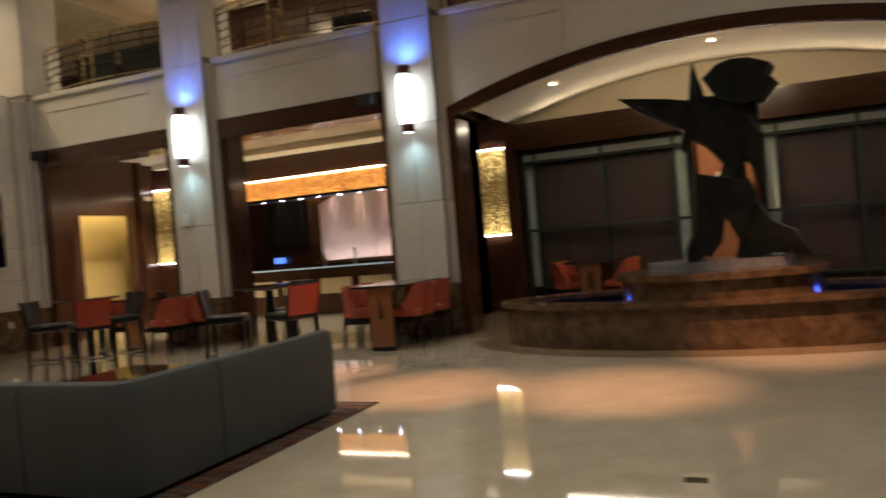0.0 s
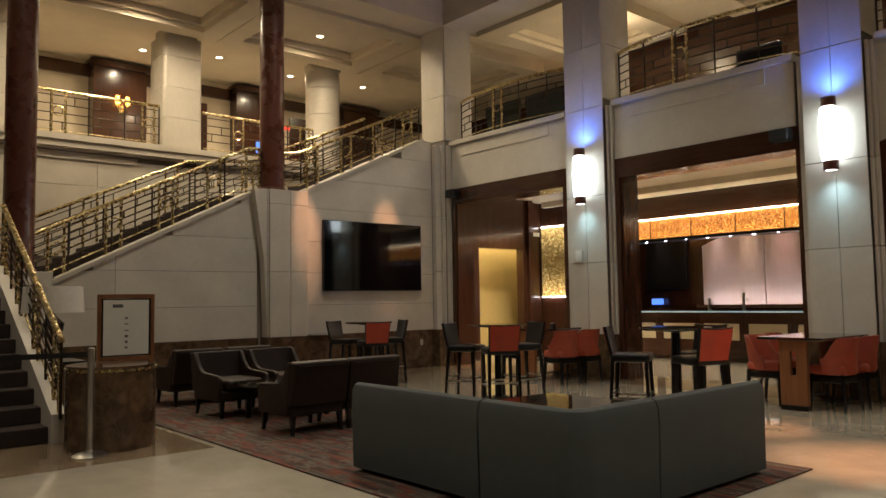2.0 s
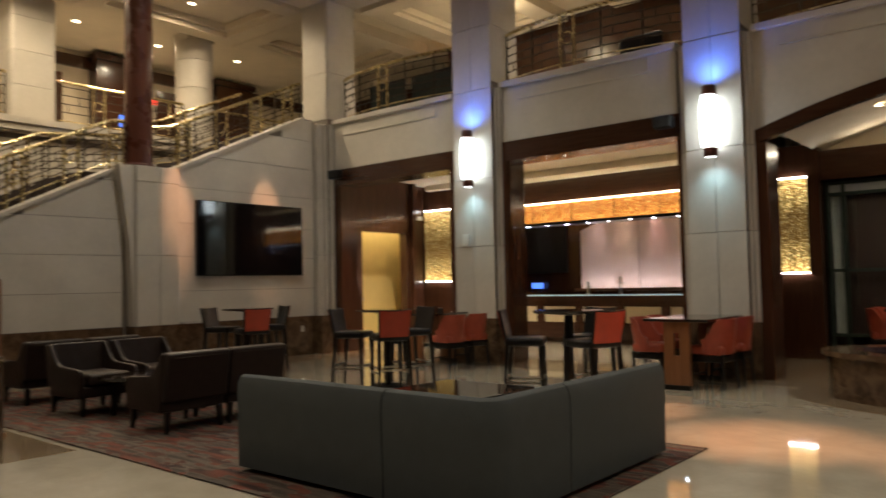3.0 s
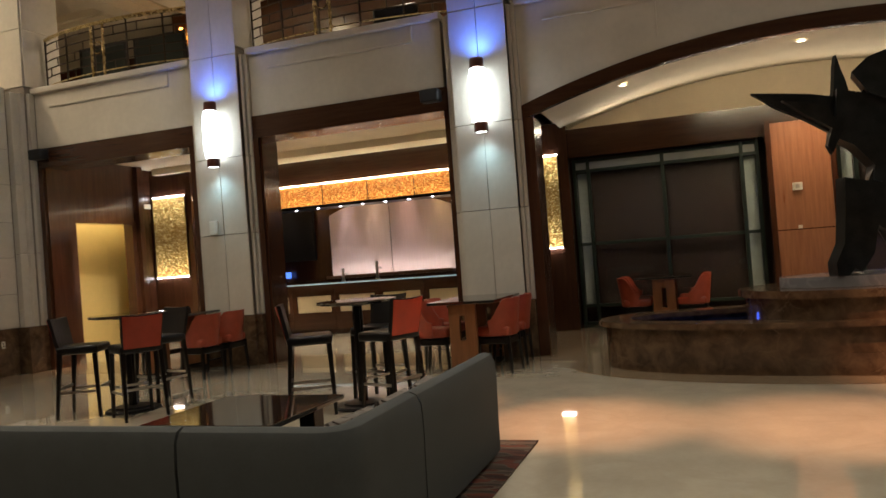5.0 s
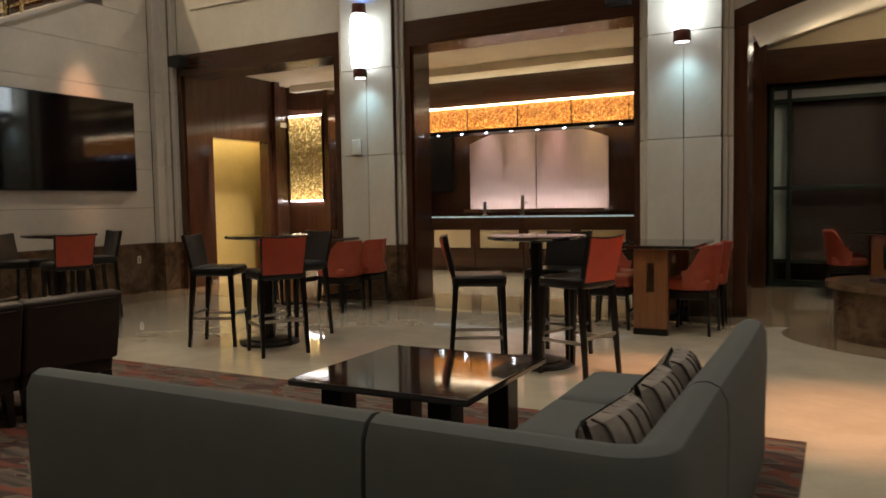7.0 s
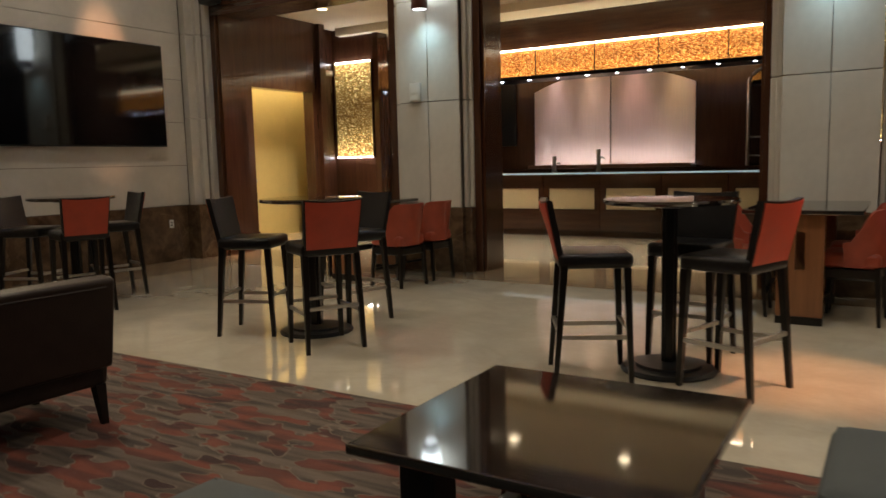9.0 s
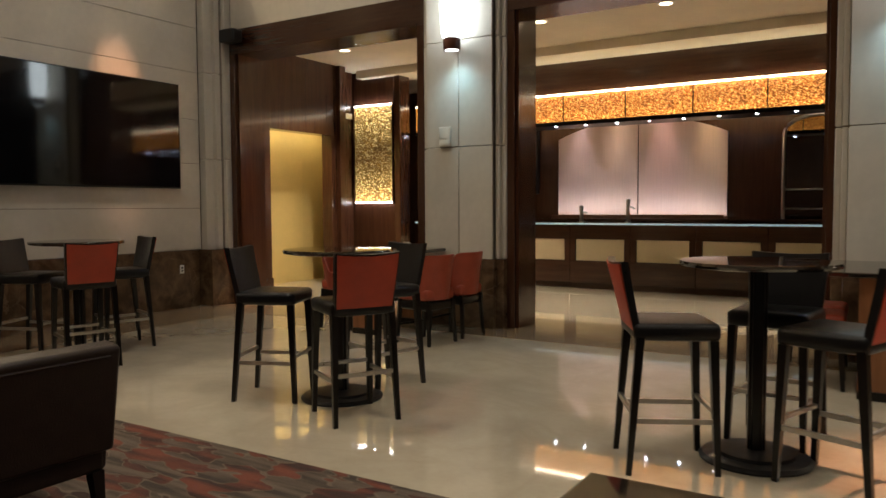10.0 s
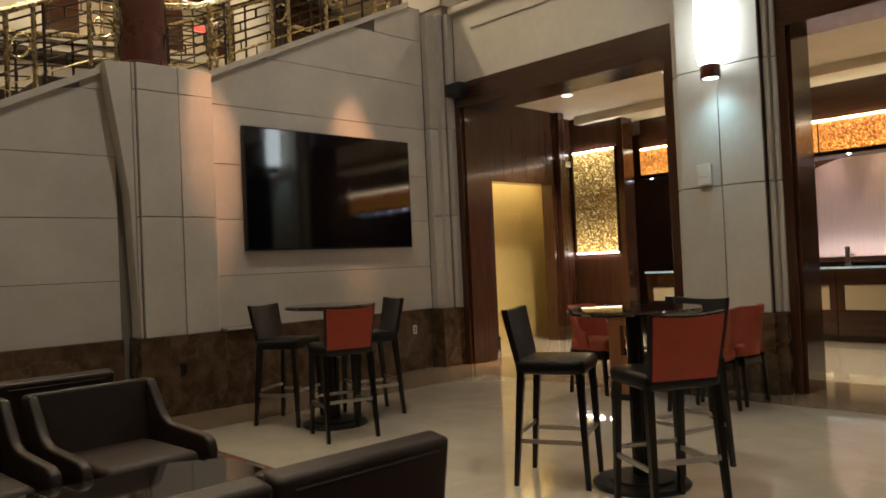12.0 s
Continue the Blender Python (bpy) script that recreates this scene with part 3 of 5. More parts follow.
for nm, y0 in (("door_1", 11.55), ("door_2", 12.55)):
    d = setting(nm, YELLOW, -13.8, -13.792, y0, y0 + 0.97, 0, 2.2, "plain yellow painted service door", 0.004)
    bm = bmesh.new()
    tube(bm, [(-13.795, y0 + 0.1, 1.05), (-13.74, y0 + 0.1, 1.05)], 0.028, 10)
    part("door_knob", bm, STEEL, d)


def glow_panel(name, x0, x1, y, z0, z1, mat, label, frame_mat=WOOD):
    t = thing(name, label, "wall light", "glowing wall panels", pose((x0 + x1) / 2, y, z0))
    w, h = (x1 - x0) / 2, z1 - z0
    bx("mosaic", mat, t, -w, w, -0.03, 0.0, 0, h, 0.006, 1, "backlit gold mosaic")
    bx("light_strip", LED_PANEL, t, -w, w, -0.036, -0.001, h + 0.001, h + 0.018)
    bx("light_strip", LED_PANEL, t, -w, w, -0.036, -0.001, -0.018, -0.001)
    bx("side_frame", frame_mat, t, -w - 0.03, -w - 0.001, -0.06, 0.0, -0.03, h + 0.03)
    bx("side_frame", frame_mat, t, w + 0.001, w + 0.03, -0.06, 0.0, -0.03, h + 0.03)
    return t


glow_panel("glowing_panel", -13.17, -12.30, 14.335, 1.45, 3.22, GOLD_GLASS, "tall backlit gold mosaic panel on a mahogany wall")

# amber frieze over the bar
FR = [-12.12, -11.27, -10.225, -9.18, -8.13, -7.085, -6.04, -4.99, -4.6]
for a, b in zip(FR, FR[1:]):
    t = thing("amber_frieze", "backlit amber mosaic frieze segment over the bar", "wall light", "amber frieze segments", pose((a + b) / 2, 14.85, 2.75))
    w = (b - a) / 2 - 0.008
    bx("mosaic", AMBER_GLASS, t, -w, w, -0.05, 0.0, 0, 0.43, 0.006, 1, "backlit amber mosaic")
    bx("light_strip", LED_WARM, t, -w, w, -0.06, -0.005, 0.435, 0.455)
    bx("end_bar", BRONZE, t, w, w + 0.015, -0.055, 0, 0, 0.45)
setting("trim_frieze_soffit", BLACKWOOD, -12.12, -4.6, 14.76, 15.3, 2.68, 2.745, "dark soffit under the amber frieze")
x = -11.9
while x < -4.7:
    t = thing("puck_light", "tiny cool white spotlight under the frieze", "spotlight", "frieze spotlights", pose(x, 14.80, 2.68))
    bm = bmesh.new()
    lathe(bm, [(0.019, -0.012), (0.023, 0.0)], 12)
    part("lens", bm, LED_COOL, t)
    bm = bmesh.new()
    lathe(bm, [(0.029, -0.006), (0.033, -0.001)], 12)
    part("ring", bm, STEEL, t)
    x += 0.52

# bar counter, one unit a bay
for k in range(7):
    x0 = -12.06 + k * 1.012
    t = thing("bar_counter", "mahogany bar front bay with a cream inset panel", "bar counter", "bar front bays", pose(x0, 14.75, 0))
    bx("carcass", WOOD_H, t, 0, 1.009, 0.03, 0.6, 0.10, 1.04)
    bx("plinth", WOOD_H, t, 0, 1.009, 0.06, 0.5, 0, 0.10)
    bx("cream_panel", CREAM_PANEL, t, 0.10, 0.909, 0.005, 0.03, 0.46, 0.81, 0.004, 1)
    for a, b in ((0, 0.095), (0.914, 1.009)):
        bx("stile", WOOD, t, a, b, -0.015, 0.03, 0.40, 0.95, 0.004, 1)
    bx("bottom_rail", WOOD_H, t, 0, 1.009, -0.018, 0.03, 0.10, 0.455, 0.004, 1)
    bx("top_rail", WOOD_H, t, 0, 1.009, -0.018, 0.03, 0.815, 1.04, 0.004, 1)
top = thing("counter_slab", "long dark polished bar top with pale blue edge light", "worktop", m=pose(-8.3, 14.75, 1.04))
bx("slab", LACQUER, top, -3.7, 3.7, -0.16, 0.62, 0.0, 0.05, 0.008, 2)
bx("edge_strip", material("cool_edge_light", (0.4, 0.5, 0.55), 0.3, emit=(0.5, 0.72, 0.85), power=0.35), top, -3.7, 3.7, -0.172, -0.161, 0.012, 0.04)
bx("upstand", WOOD_H, top, -3.7, 3.7, 0.50, 0.62, 0.052, 0.10, 0.01, 2)


def beer_tap(x, h):
    t = thing("beer_tap", "slim brushed steel tap on the bar top", "tap", "bar taps", pose(x, 15.05, 1.091))
    bm = bmesh.new()
    lathe(bm, [(0.045, 0), (0.045, 0.012), (0.030, 0.02), (0.030, h), (0.034, h + 0.01), (0.034, h + 0.06), (0.02, h + 0.07)], 16)
    part("column", bm, STEEL, t)
    bm = bmesh.new()
    tube(bm, [(0, 0, h * 0.75), (0.07, -0.02, h * 0.8), (0.11, -0.03, h * 0.7)], 0.016, 8)
    part("spout", bm, STEEL, t)


beer_tap(-8.15, 0.30)
beer_tap(-8.95, 0.20)

# pale screen behind the bar
scr = thing("bar_screen", "two pale pink-lit fabric screens with an arched top", "screen", m=pose(-8.58, 16.98, 1.17))
for sx in (-1, 1):
    bm = bmesh.new()
    arc = [(sx * (0.012 + 1.575 * i / 14), 1.80 - 0.32 * (i / 14) ** 2.2) for i in range(15)]
    prism(bm, [(sx * 0.012, 0.0), (sx * 1.587, 0.0)] + arc[::-1], -0.05, -0.01, "y")
    part("fabric_panel", bm, CLOTH, scr)
bx("sill", WOOD_MID, scr, -1.6, 1.6, -0.36, -0.0, -0.16, -0.01)
bx("light_strip", LED_WHITE, scr, -1.55, 1.55, -0.30, -0.25, -0.009, 0.004)
bx("sill_lip", WOOD_MID, scr, -1.6, 1.6, -0.375, -0.361, -0.16, 0.02, 0.004, 1)
# mirrored niche with glass shelves
niche = thing("bottle_niche", "arched mirrored niche with lit glass shelves", "shelf", m=pose(-5.57, 16.99, 1.1))
bm = bmesh.new()
prism(bm, [(-0.5, 0), (0.5, 0)] + [(0.5 * math.cos(a * math.pi / 12), 1.45 + 0.28 * math.sin(a * math.pi / 12)) for a in range(13)], -0.03, -0.005, "y")
part("mirror", bm, material("mirror", (0.22, 0.22, 0.23), 0.03, 1, 0.02, 3), niche)
for z in (0.18, 0.50):
    bx("shelf", STEEL, niche, -0.48, 0.48, -0.24, -0.04, z, z + 0.02, 0.004, 1)
bm = bmesh.new()
tube(bm, [(-0.52, -0.05, 0)] + [(0.52 * math.cos(math.pi - a * math.pi / 12), -0.05, 1.45 + 0.3 * math.sin(a * math.pi / 12)) for a in range(13)] + [(0.52, -0.05, 0)], 0.03, 8)
part("frame", bm, STEEL, niche)
tvb = thing("bar_television", "dark television behind the bar with a dim blue glow", "television", m=pose(-11.2, 16.945, 1.15))
bx("casing", BLACK_PLASTIC, tvb, -0.6, 0.6, -0.05, 0.05, 0.45, 1.9, 0.01, 1)
bx("display", BLUE_SCREEN, tvb, -0.45, -0.1, -0.06, -0.051, 0.05, 0.20)

# ---- shop front under the arch ----
setting("wall_shop_return", WOOD, -4.4, -3.72, 13.5, 13.7, 0, 3.6, "dark mahogany wall beside the shop front")
setting("wall_shop_side", WOOD, -4.6, -4.4, 11.0, 13.5, 0, 3.6)
setting("trim_shop_header", WOOD_H, -3.8, 3.5, 13.62, 13.95, 2.98, 3.48, "dark mahogany header over the shop front")
setting("wall_shop_back", BLIND, -3.8, 3.6, 14.4, 14.5, 0, 3.0)
bm = bmesh.new()
prism(bm, [(x, arch_z(x, 0.12)) for x in xs] + [(x, arch_z(x, 0.24)) for x in reversed(xs)], 10.70, 13.9, "y")
tagged(part("ceiling_vault", bm, PLASTER), "shallow cream plaster vault", kind="structure")
bm = bmesh.new()
prism(bm, [(x, arch_z(x, 0.125)) for x in xs] + [(ARCH_R, 3.4), (ARCH_L, 3.4)], 13.9, 14.0, "y")
tagged(part("wall_lunette", bm, PLASTER), "cream plaster lunette", kind="structure")
glow_panel("glowing_panel", -4.58, -3.90, 13.495, 1.45, 3.04, GOLD_GLASS, "tall backlit gold mosaic panel on a mahogany wall")


def shop_front(x0, x1):
    t = thing("shop_front", "dark green metal shop window with drawn brown blinds", "shop window", "shop fronts", pose(x0, 13.78, 0))
    w = x1 - x0
    for a in (0.0, 0.24, w / 2 - 0.03, w - 0.30, w - 0.06):
        bx("mullion", GREEN_METAL, t, a, a + 0.06, 0, 0.08, 0.05, 2.96, 0.005, 1)
    for z in (0.05, 0.36, 1.44, 2.72, 2.90):
        bx("transom", GREEN_METAL, t, 0.0, w, 0.005, 0.07, z, z + 0.055, 0.005, 1)
    bx("sill", GREEN_METAL, t, 0, w, -0.02, 0.1, 0, 0.05)
    for a, b in ((0.06, 0.24), (0.30, w / 2 - 0.03), (w / 2 + 0.03, w - 0.30), (w - 0.24, w - 0.06)):
        for z0, z1 in ((0.415, 1.44), (1.495, 2.72)):
            p = bx("pane", GLASS, t, a, b, 0.03, 0.04, z0, z1)
            p.visible_shadow = False
        # narrow side strips: light from inside the shop is put into their pale colour
        bx("blind", BLIND if b - a > 0.3 else material("backlit_pale_curtain", (0.42, 0.45, 0.43), 0.7, 0, 0.15, 6), t, a, b, 0.16, 0.18, 0.4, 2.72)
    # top row of panes as one opaque strip, their light painted as pale grey
    bx("fascia", material("pale_transom_pane", (0.26, 0.28, 0.28), 0.3, 0, 0.1, 4), t, 0.06, w - 0.06, 0.03, 0.05, 2.775, 2.90)


shop_front(-3.70, -0.66)
shop_front(0.46, 3.4)
pil = setting("wall_shop_pilaster", WOOD_RED, -0.50, 0.33, 13.45, 13.8, 0, 3.15, "warmly lit cherry veneered pier", 0.01)
bx("pier_edge", WOOD, pil, -0.58, -0.501, 13.43, 13.8, 0, 3.2)
bx("pier_edge", WOOD, pil, 0.331, 0.41, 13.43, 13.8, 0, 3.2)
bx("joint_strip", WOOD, pil, -0.50, 0.33, 13.445, 13.449, 1.44, 1.455)
al = thing("fire_alarm", "small white alarm box on the wood pier", "alarm", m=pose(-0.17, 13.45, 2.06))
bx("box", WHITE_PLASTIC, al, -0.07, 0.07, -0.05, 0, 0, 0.12, 0.01, 2)
bx("strobe", STEEL, al, -0.03, 0.03, -0.07, -0.05, 0.03, 0.09, 0.008, 2)
bx("bracket", WHITE_PLASTIC, al, -0.03, 0.03, -0.02, 0, -0.6, -0.55)

# ---- upper storey ----
setting("floor_upper_north", LIME, -13.2, 8, 10.98, 16, 4.55, 4.74)
setting("ceiling_upper_north", PLASTER, -12.4, 8, 10.4, 17.6, 7.6, 7.75)
setting("wall_upper_north", WOOD, -13, 8, 15.2, 15.4, 4.7, 7.6, "dark mahogany upper gallery wall")
setting("ceiling_beam_north", LIME, -13.2, 8, 10.38, 11.25, 7.45, 8.6, "plastered edge beam")
setting("ceiling_beam_west", PLASTER, -13.2, -12.4, -8, 10.38, 7.45, 8.6, "plastered edge beam")


def tray(x0, x1, y0, y1, top, steps):
    """A stepped frame under a ceiling; each step lies inside the last and higher."""
    bm = bmesh.new()
    for d, w, z in steps:
        a, b, c, e = x0 + d, x1 - d, y0 + d, y1 - d
        box(bm, a, b, c, c + w, z, top), box(bm, a, b, e - w, e, z, top)
        box(bm, a, a + w, c + w, e - w, z, top), box(bm, b - w, b, c + w, e - w, z, top)
    return tagged(part("ceiling_tray", bm, PLASTER), "stepped plaster ceiling tray", kind="structure")


for x0, x1 in ((-12.3, -9.2), (-8.0, -4.9), (-3.8, 3.4)):
    tray(x0, x1, 11.3, 14.9, 7.6, ((0, 0.5, 7.36), (0.5, 0.12, 7.46)))
# west gallery
setting("floor_upper_west", LIME, -25, -16.4, -8, 18, 4.55, 4.74)
gal = setting("wall_gallery", LIME_JOINT, -16.9, -16.525, -8, 16, 0, 4.6)
cladding(gal, "x", -16.525, [-2.0, 1.2, 4.4, 7.6, 10.8, 14.0], [2.4, 3.1, 3.85, 4.45], 0.025)
bm = bmesh.new()
prism(bm, [(-16.9, 4.6), (-16.36, 4.6), (-16.36, 4.72), (-16.32, 4.74), (-16.32, 4.86), (-16.9, 4.86)], -8, 16, "y")
tagged(part("trim_gallery_ledge", bm, LIME), "limestone gallery ledge", kind="structure")
bx("raised_band", LIME, gal, -16.5, -16.47, 0.0, 5.2, 4.38, 4.52)
setting("wall_upper_west", PLASTER, -20.4, -20.2, -8, 18, 4.74, 7.7, "cream plaster upper wall")
setting("ceiling_upper_west", PLASTER, -25, -12.9, -8, 18, 7.65, 7.8)
for y in (1.0, 4.9, 8.8, 12.7):
    tray(-16.3, -13.24, y - 1.94, y + 1.94, 7.65, ((0, 0.45, 7.38), (0.45, 0.12, 7.5)))
setting("trim_crown", WOOD_H, -20.2, -20.08, -8, 18, 7.2, 7.5, "dark mahogany crown moulding")
for k, (y0, y1) in enumerate(((5.19, 6.5), (9.0, 10.2), (12.6, 13.8), (1.2, 2.4))):
    p = setting(f"wall_pilaster_{k + 1}", WOOD, -20.2, -19.75, y0, y1, 4.74, 7.55, "mahogany panelled pilaster", 0.01)
    bx("capital", WOOD_H, p, -20.2, -19.62, y0 - 0.1, y1 + 0.1, 7.40, 7.58, 0.03, 2)
    bx("panel", WOOD, p, -19.749, -19.73, y0 + 0.2, y1 - 0.2, 5.3, 7.0, 0.01, 1)
for y0 in (7.3, 10.9):
    setting("door_upper", WOOD, -20.2, -20.12, y0, y0 + 1.0, 4.74, 7.0, "dark mahogany upper door", 0.01)
for k, (y0, y1) in enumerate(((5.75, 6.65), (9.65, 10.55), (1.9, 2.8))):
    c = setting(f"column_gallery_{k + 1}", LIME_JOINT, -17.22, -16.70, y0 + 0.19, y1 - 0.19, 4.74, 7.65)
    for z0, z1 in zip([4.86, 5.55, 6.25, 6.95], [5.55, 6.25, 6.95, 7.42]):
        bm = bmesh.new()
        if k == 1:
            lathe(bm, [(0.435, z0 + 0.004), (0.442, z0 + 0.012), (0.442, z1 - 0.012), (0.435, z1 - 0.004)], 40, -16.96, (y0 + y1) / 2)
        else:
            box(bm, -17.4, -16.52, y0, y1, z0 + 0.004, z1 - 0.004, 0.10, 5)
            for v in bm.verts:
                v.co.z = z0 + 0.004 if v.co.z < (z0 + z1) / 2 else z1 - 0.004
        part("drum", bm, LIME, c)
    bx("capital", LIME, c, -17.3, -16.62, y0 + 0.1, y1 - 0.1, 7.42, 7.65)

# ---- lamps that the place shows, and two added fills for the vault ----


def downlight(x, y, z, power, colour=WARM, angle=95, r=0.075, spot=True):
    t = thing("downlight", "round recessed ceiling downlight, lit", "ceiling light", "recessed downlights", pose(x, y, z))
    bm = bmesh.new()
    lathe(bm, [(r, -0.008), (r, -0.002)], 20)
    part("lens", bm, LAMP_WARM, t)
    bm = bmesh.new()
    lathe(bm, [(r + 0.002, -0.004), (r + 0.004, -0.014), (r + 0.03, -0.012), (r + 0.035, -0.001)], 20, cap=False)
    part("trim_ring", bm, WHITE_PLASTIC, t)
    if spot:
        lamp("SPOT", "downlight_lamp", pose(x, y, z - 0.03), power, colour, 0.05, angle, 0.7)


for x in (-13.9, -12.0, -10.3, -8.6, -6.9, -5.4):
    downlight(x, 12.6, 3.86, 420 if x < -10 else 320, WARM, 95 if x < -10 else 64) if x > -12.9 else None
for x, c in ((-11.3, (1.0, 0.78, 0.6)), (-9.7, (1.0, 0.74, 0.70)), (-8.95, (1.0, 0.72, 0.50)), (-8.1, (1.0, 0.56, 0.48)), (-7.3, (1.0, 0.68, 0.28)), (-5.6, (1.0, 0.78, 0.6))):
    downlight(x, 16.72, 3.86, 150, c, 32)
for y in (11.7, 12.7, 13.7):
    downlight(-13.5, y, 3.0, 0, spot=False)
    lamp("POINT", "corridor_lamp", pose(-13.42, y, 2.88), 10, (1.0, 0.82, 0.46), 0.1)
for x in (-2.6, -0.1, 2.4):
    downlight(x, 12.3, arch_z(x, 0.12) - 0.012, 75, WARM, 130, 0.05)
# added fill with no fixture, on top of the shop header, brightens the vault
vault_fill = lamp("AREA", "cove_lamp", look((-0.15, 13.64, 3.50), (-0.15, 11.4, 4.35)), 36, WARM, 6.2)
vault_fill.data.shape, vault_fill.data.size_y = "RECTANGLE", 0.12
# second added fill, hidden behind the crown of the arch, for the lunette
vault_fill = lamp("AREA", "cove_lamp", look((-0.2, 10.78, 3.95), (-0.2, 13.9, 4.6)), 24, (1.0, 0.80, 0.50), 2.6)
vault_fill.data.shape, vault_fill.data.size_y = "RECTANGLE", 0.08
for x, y in ((-18.6, 6.0), (-18.0, 7.7), (-14.0, 7.95), (-15.9, 12.2), (-18.0, 12.1), (-14.9, 11.2), (-15.1, 8.9), (-15.2, 5.0), (-18.4, 3.4), (-14.6, 4.4), (-14.6, 1.0), (-18.3, 9.9)):
    downlight(x, y, 7.65, 250 if x > -15 else 270 if x > -16 else 130, (1.0, 0.80, 0.53), 168)
for x in (-10.7, -6.4, -0.2):
    downlight(x, 13.0, 7.6, 420, WARM, 130)
# atrium ceiling
for x in (-9.5, -5.0, -0.5, 4.0):
    for y in (-4.0, 1.5, 6.5):
        wide = 78 if (x, y) == (-5.0, 6.5) else 125
        downlight(x, y, 8.6, {-9.5: 500, -5.0: 420, -0.5: 280, 4.0: 330}[x] if y > 6 else 195, (1.0, 0.91, 0.75), wide, 0.1)
# orange spotlights
lamp("SPOT", "accent_lamp", look((1.6, 4.6, 8.5), (0.55, 8.3, 0.3)), 5200, AMBER, 0.05, 15, 1.0)
lamp("SPOT", "accent_lamp", look((-2.7, 4.4, 8.5), (-2.65, 6.65, 0)), 4700, AMBER, 0.05, 14.5, 1.0)
lamp("SPOT", "accent_lamp", look((-0.8, 4.2, 8.5), (-0.85, 6.6, 0)), 4700, AMBER, 0.05, 16, 1.0)
lamp("SPOT", "accent_lamp", look((-1.6, 6.6, 8.5), (-4.15, 7.45, 0.2)), 3800, AMBER, 0.03, 10.5, 1.0)
lamp("SPOT", "accent_lamp", look((-10.4, 8.85, 7.4), (-12.62, 8.95, 2.5)), 1900, AMBER, 0.05, 11.5, 0.9)
lamp("SPOT", "accent_lamp", look((-10.4, 7.2, 7.4), (-12.62, 7.0, 2.5)), 1700, AMBER, 0.03, 11, 0.9)
lamp("SPOT", "accent_lamp", look((-12.0, 10.74, 3.44), (-12.1, 10.70, 0)), 420, AMBER, 0.03, 20, 1.0)
lamp("SPOT", "accent_lamp", look((0.0, 12.6, 3.8), (0.0, 13.45, 1.3)), 95, (1.0, 0.66, 0.4), 0.03, 100, 1.0)


def sconce(x):
    t = thing("column_sconce", "tall white glass cylinder wall light with bronze caps", "wall light", "column sconces", pose(x, 10.2, 3.05))
    bm = bmesh.new()
    lathe(bm, [(0.085, 0.125), (0.108, 0.15), (0.124, 0.26), (0.130, 0.495), (0.124, 0.73), (0.108, 0.84), (0.085, 0.865)], 32)
    part("glass_cylinder", bm, LAMP_WHITE, t)
    for z0, z1 in ((0.0, 0.13), (0.86, 0.99)):
        bm = bmesh.new()
        lathe(bm, [(0.092, z0), (0.096, z0 + 0.008), (0.096, z1 - 0.008), (0.092, z1), (0.078, z1), (0.078, z0), (0.092, z0)], 32, cap=False)
        cap_ring = part("bronze_cap", bm, COLUMN_BROWN, t)
        bm = bmesh.new()
        lens = z0 + 0.006 if z0 < 0.5 else z1 - 0.010
        lathe(bm, [(0.076, lens), (0.076, lens + 0.004)], 24)
        part("lens", bm, LAMP_WHITE if z0 < 0.5 else LAMP_BLUE, cap_ring)
    bx("back_plate", BRONZE, t, -0.04, 0.04, 0.125, 0.172, 0.3, 0.7, 0.01, 1)
    lamp("SPOT", "sconce_up_lamp", pose(x, 10.2, 4.05, 180), 88, (0.08, 0.20, 1.0), 0.09, 165, 1.0)
    lamp("SPOT", "sconce_down_lamp", pose(x, 10.2, 3.04), 28, (0.50, 0.84, 1.0), 0.09, 135, 1.0)


for x in (-8.55, -4.31, 3.93):
    sconce(x)

# coloured lamps in the fountain's water
lamp("POINT", "basin_lamp", pose(1.75, 9.4, 0.46), 7, BLUE, 0.05)
lamp("POINT", "basin_lamp", pose(-1.9, 9.45, 0.46), 2, BLUE, 0.05)

# ---- television wall ----
tv = thing("television", "large wall-mounted flat television, switched off", "television", m=pose(-12.615, 8.59, 1.61, 0, 0, 90))
bx("casing", BLACK_PLASTIC, tv, -1.2, 1.2, -0.085, -0.02, 0, 1.375, 0.008, 2)
bx("display", SCREEN, tv, -1.185, 1.185, -0.088, -0.0855, 0.02, 1.36)
bx("wall_bracket", STEEL, tv, -0.4, 0.4, -0.02, 0.0, 0.4, 1.0)


def wall_plate(name, m, label, category, w=0.035, h=0.057):
    t = thing(name, label, category, "wall plates", m)
    bx("plate", WHITE_PLASTIC if "white" in label else BRONZE, t, -w, w, -0.008, 0, -h, h, 0.004, 2)
    for z in (-0.02, 0.02):
        bx("socket", BLACK_PLASTIC, t, -0.014, 0.014, -0.0105, -0.008, z - 0.011, z + 0.011)


wall_plate("wall_socket", pose(-12.36, 6.54, 0.45, 0, 0, 90), "dark bronze power socket in the marble base", "socket")
wall_plate("wall_socket", pose(-12.57, 9.8, 0.53, 0, 0, 90), "small white power socket in the marble base", "socket")
kp = thing("wall_keypad", "small pale control box on the stone column", "keypad", m=pose(-8.74, 10.374, 2.14))
bx("box", WHITE_PLASTIC, kp, -0.075, 0.075, -0.04, 0, -0.11, 0.11, 0.012, 2)
bx("cover", PAPER, kp, -0.055, 0.055, -0.046, -0.04, -0.02, 0.09, 0.006, 2)
bx("cover", PAPER, kp, -0.055, 0.055, -0.046, -0.04, -0.09, -0.035, 0.006, 2)
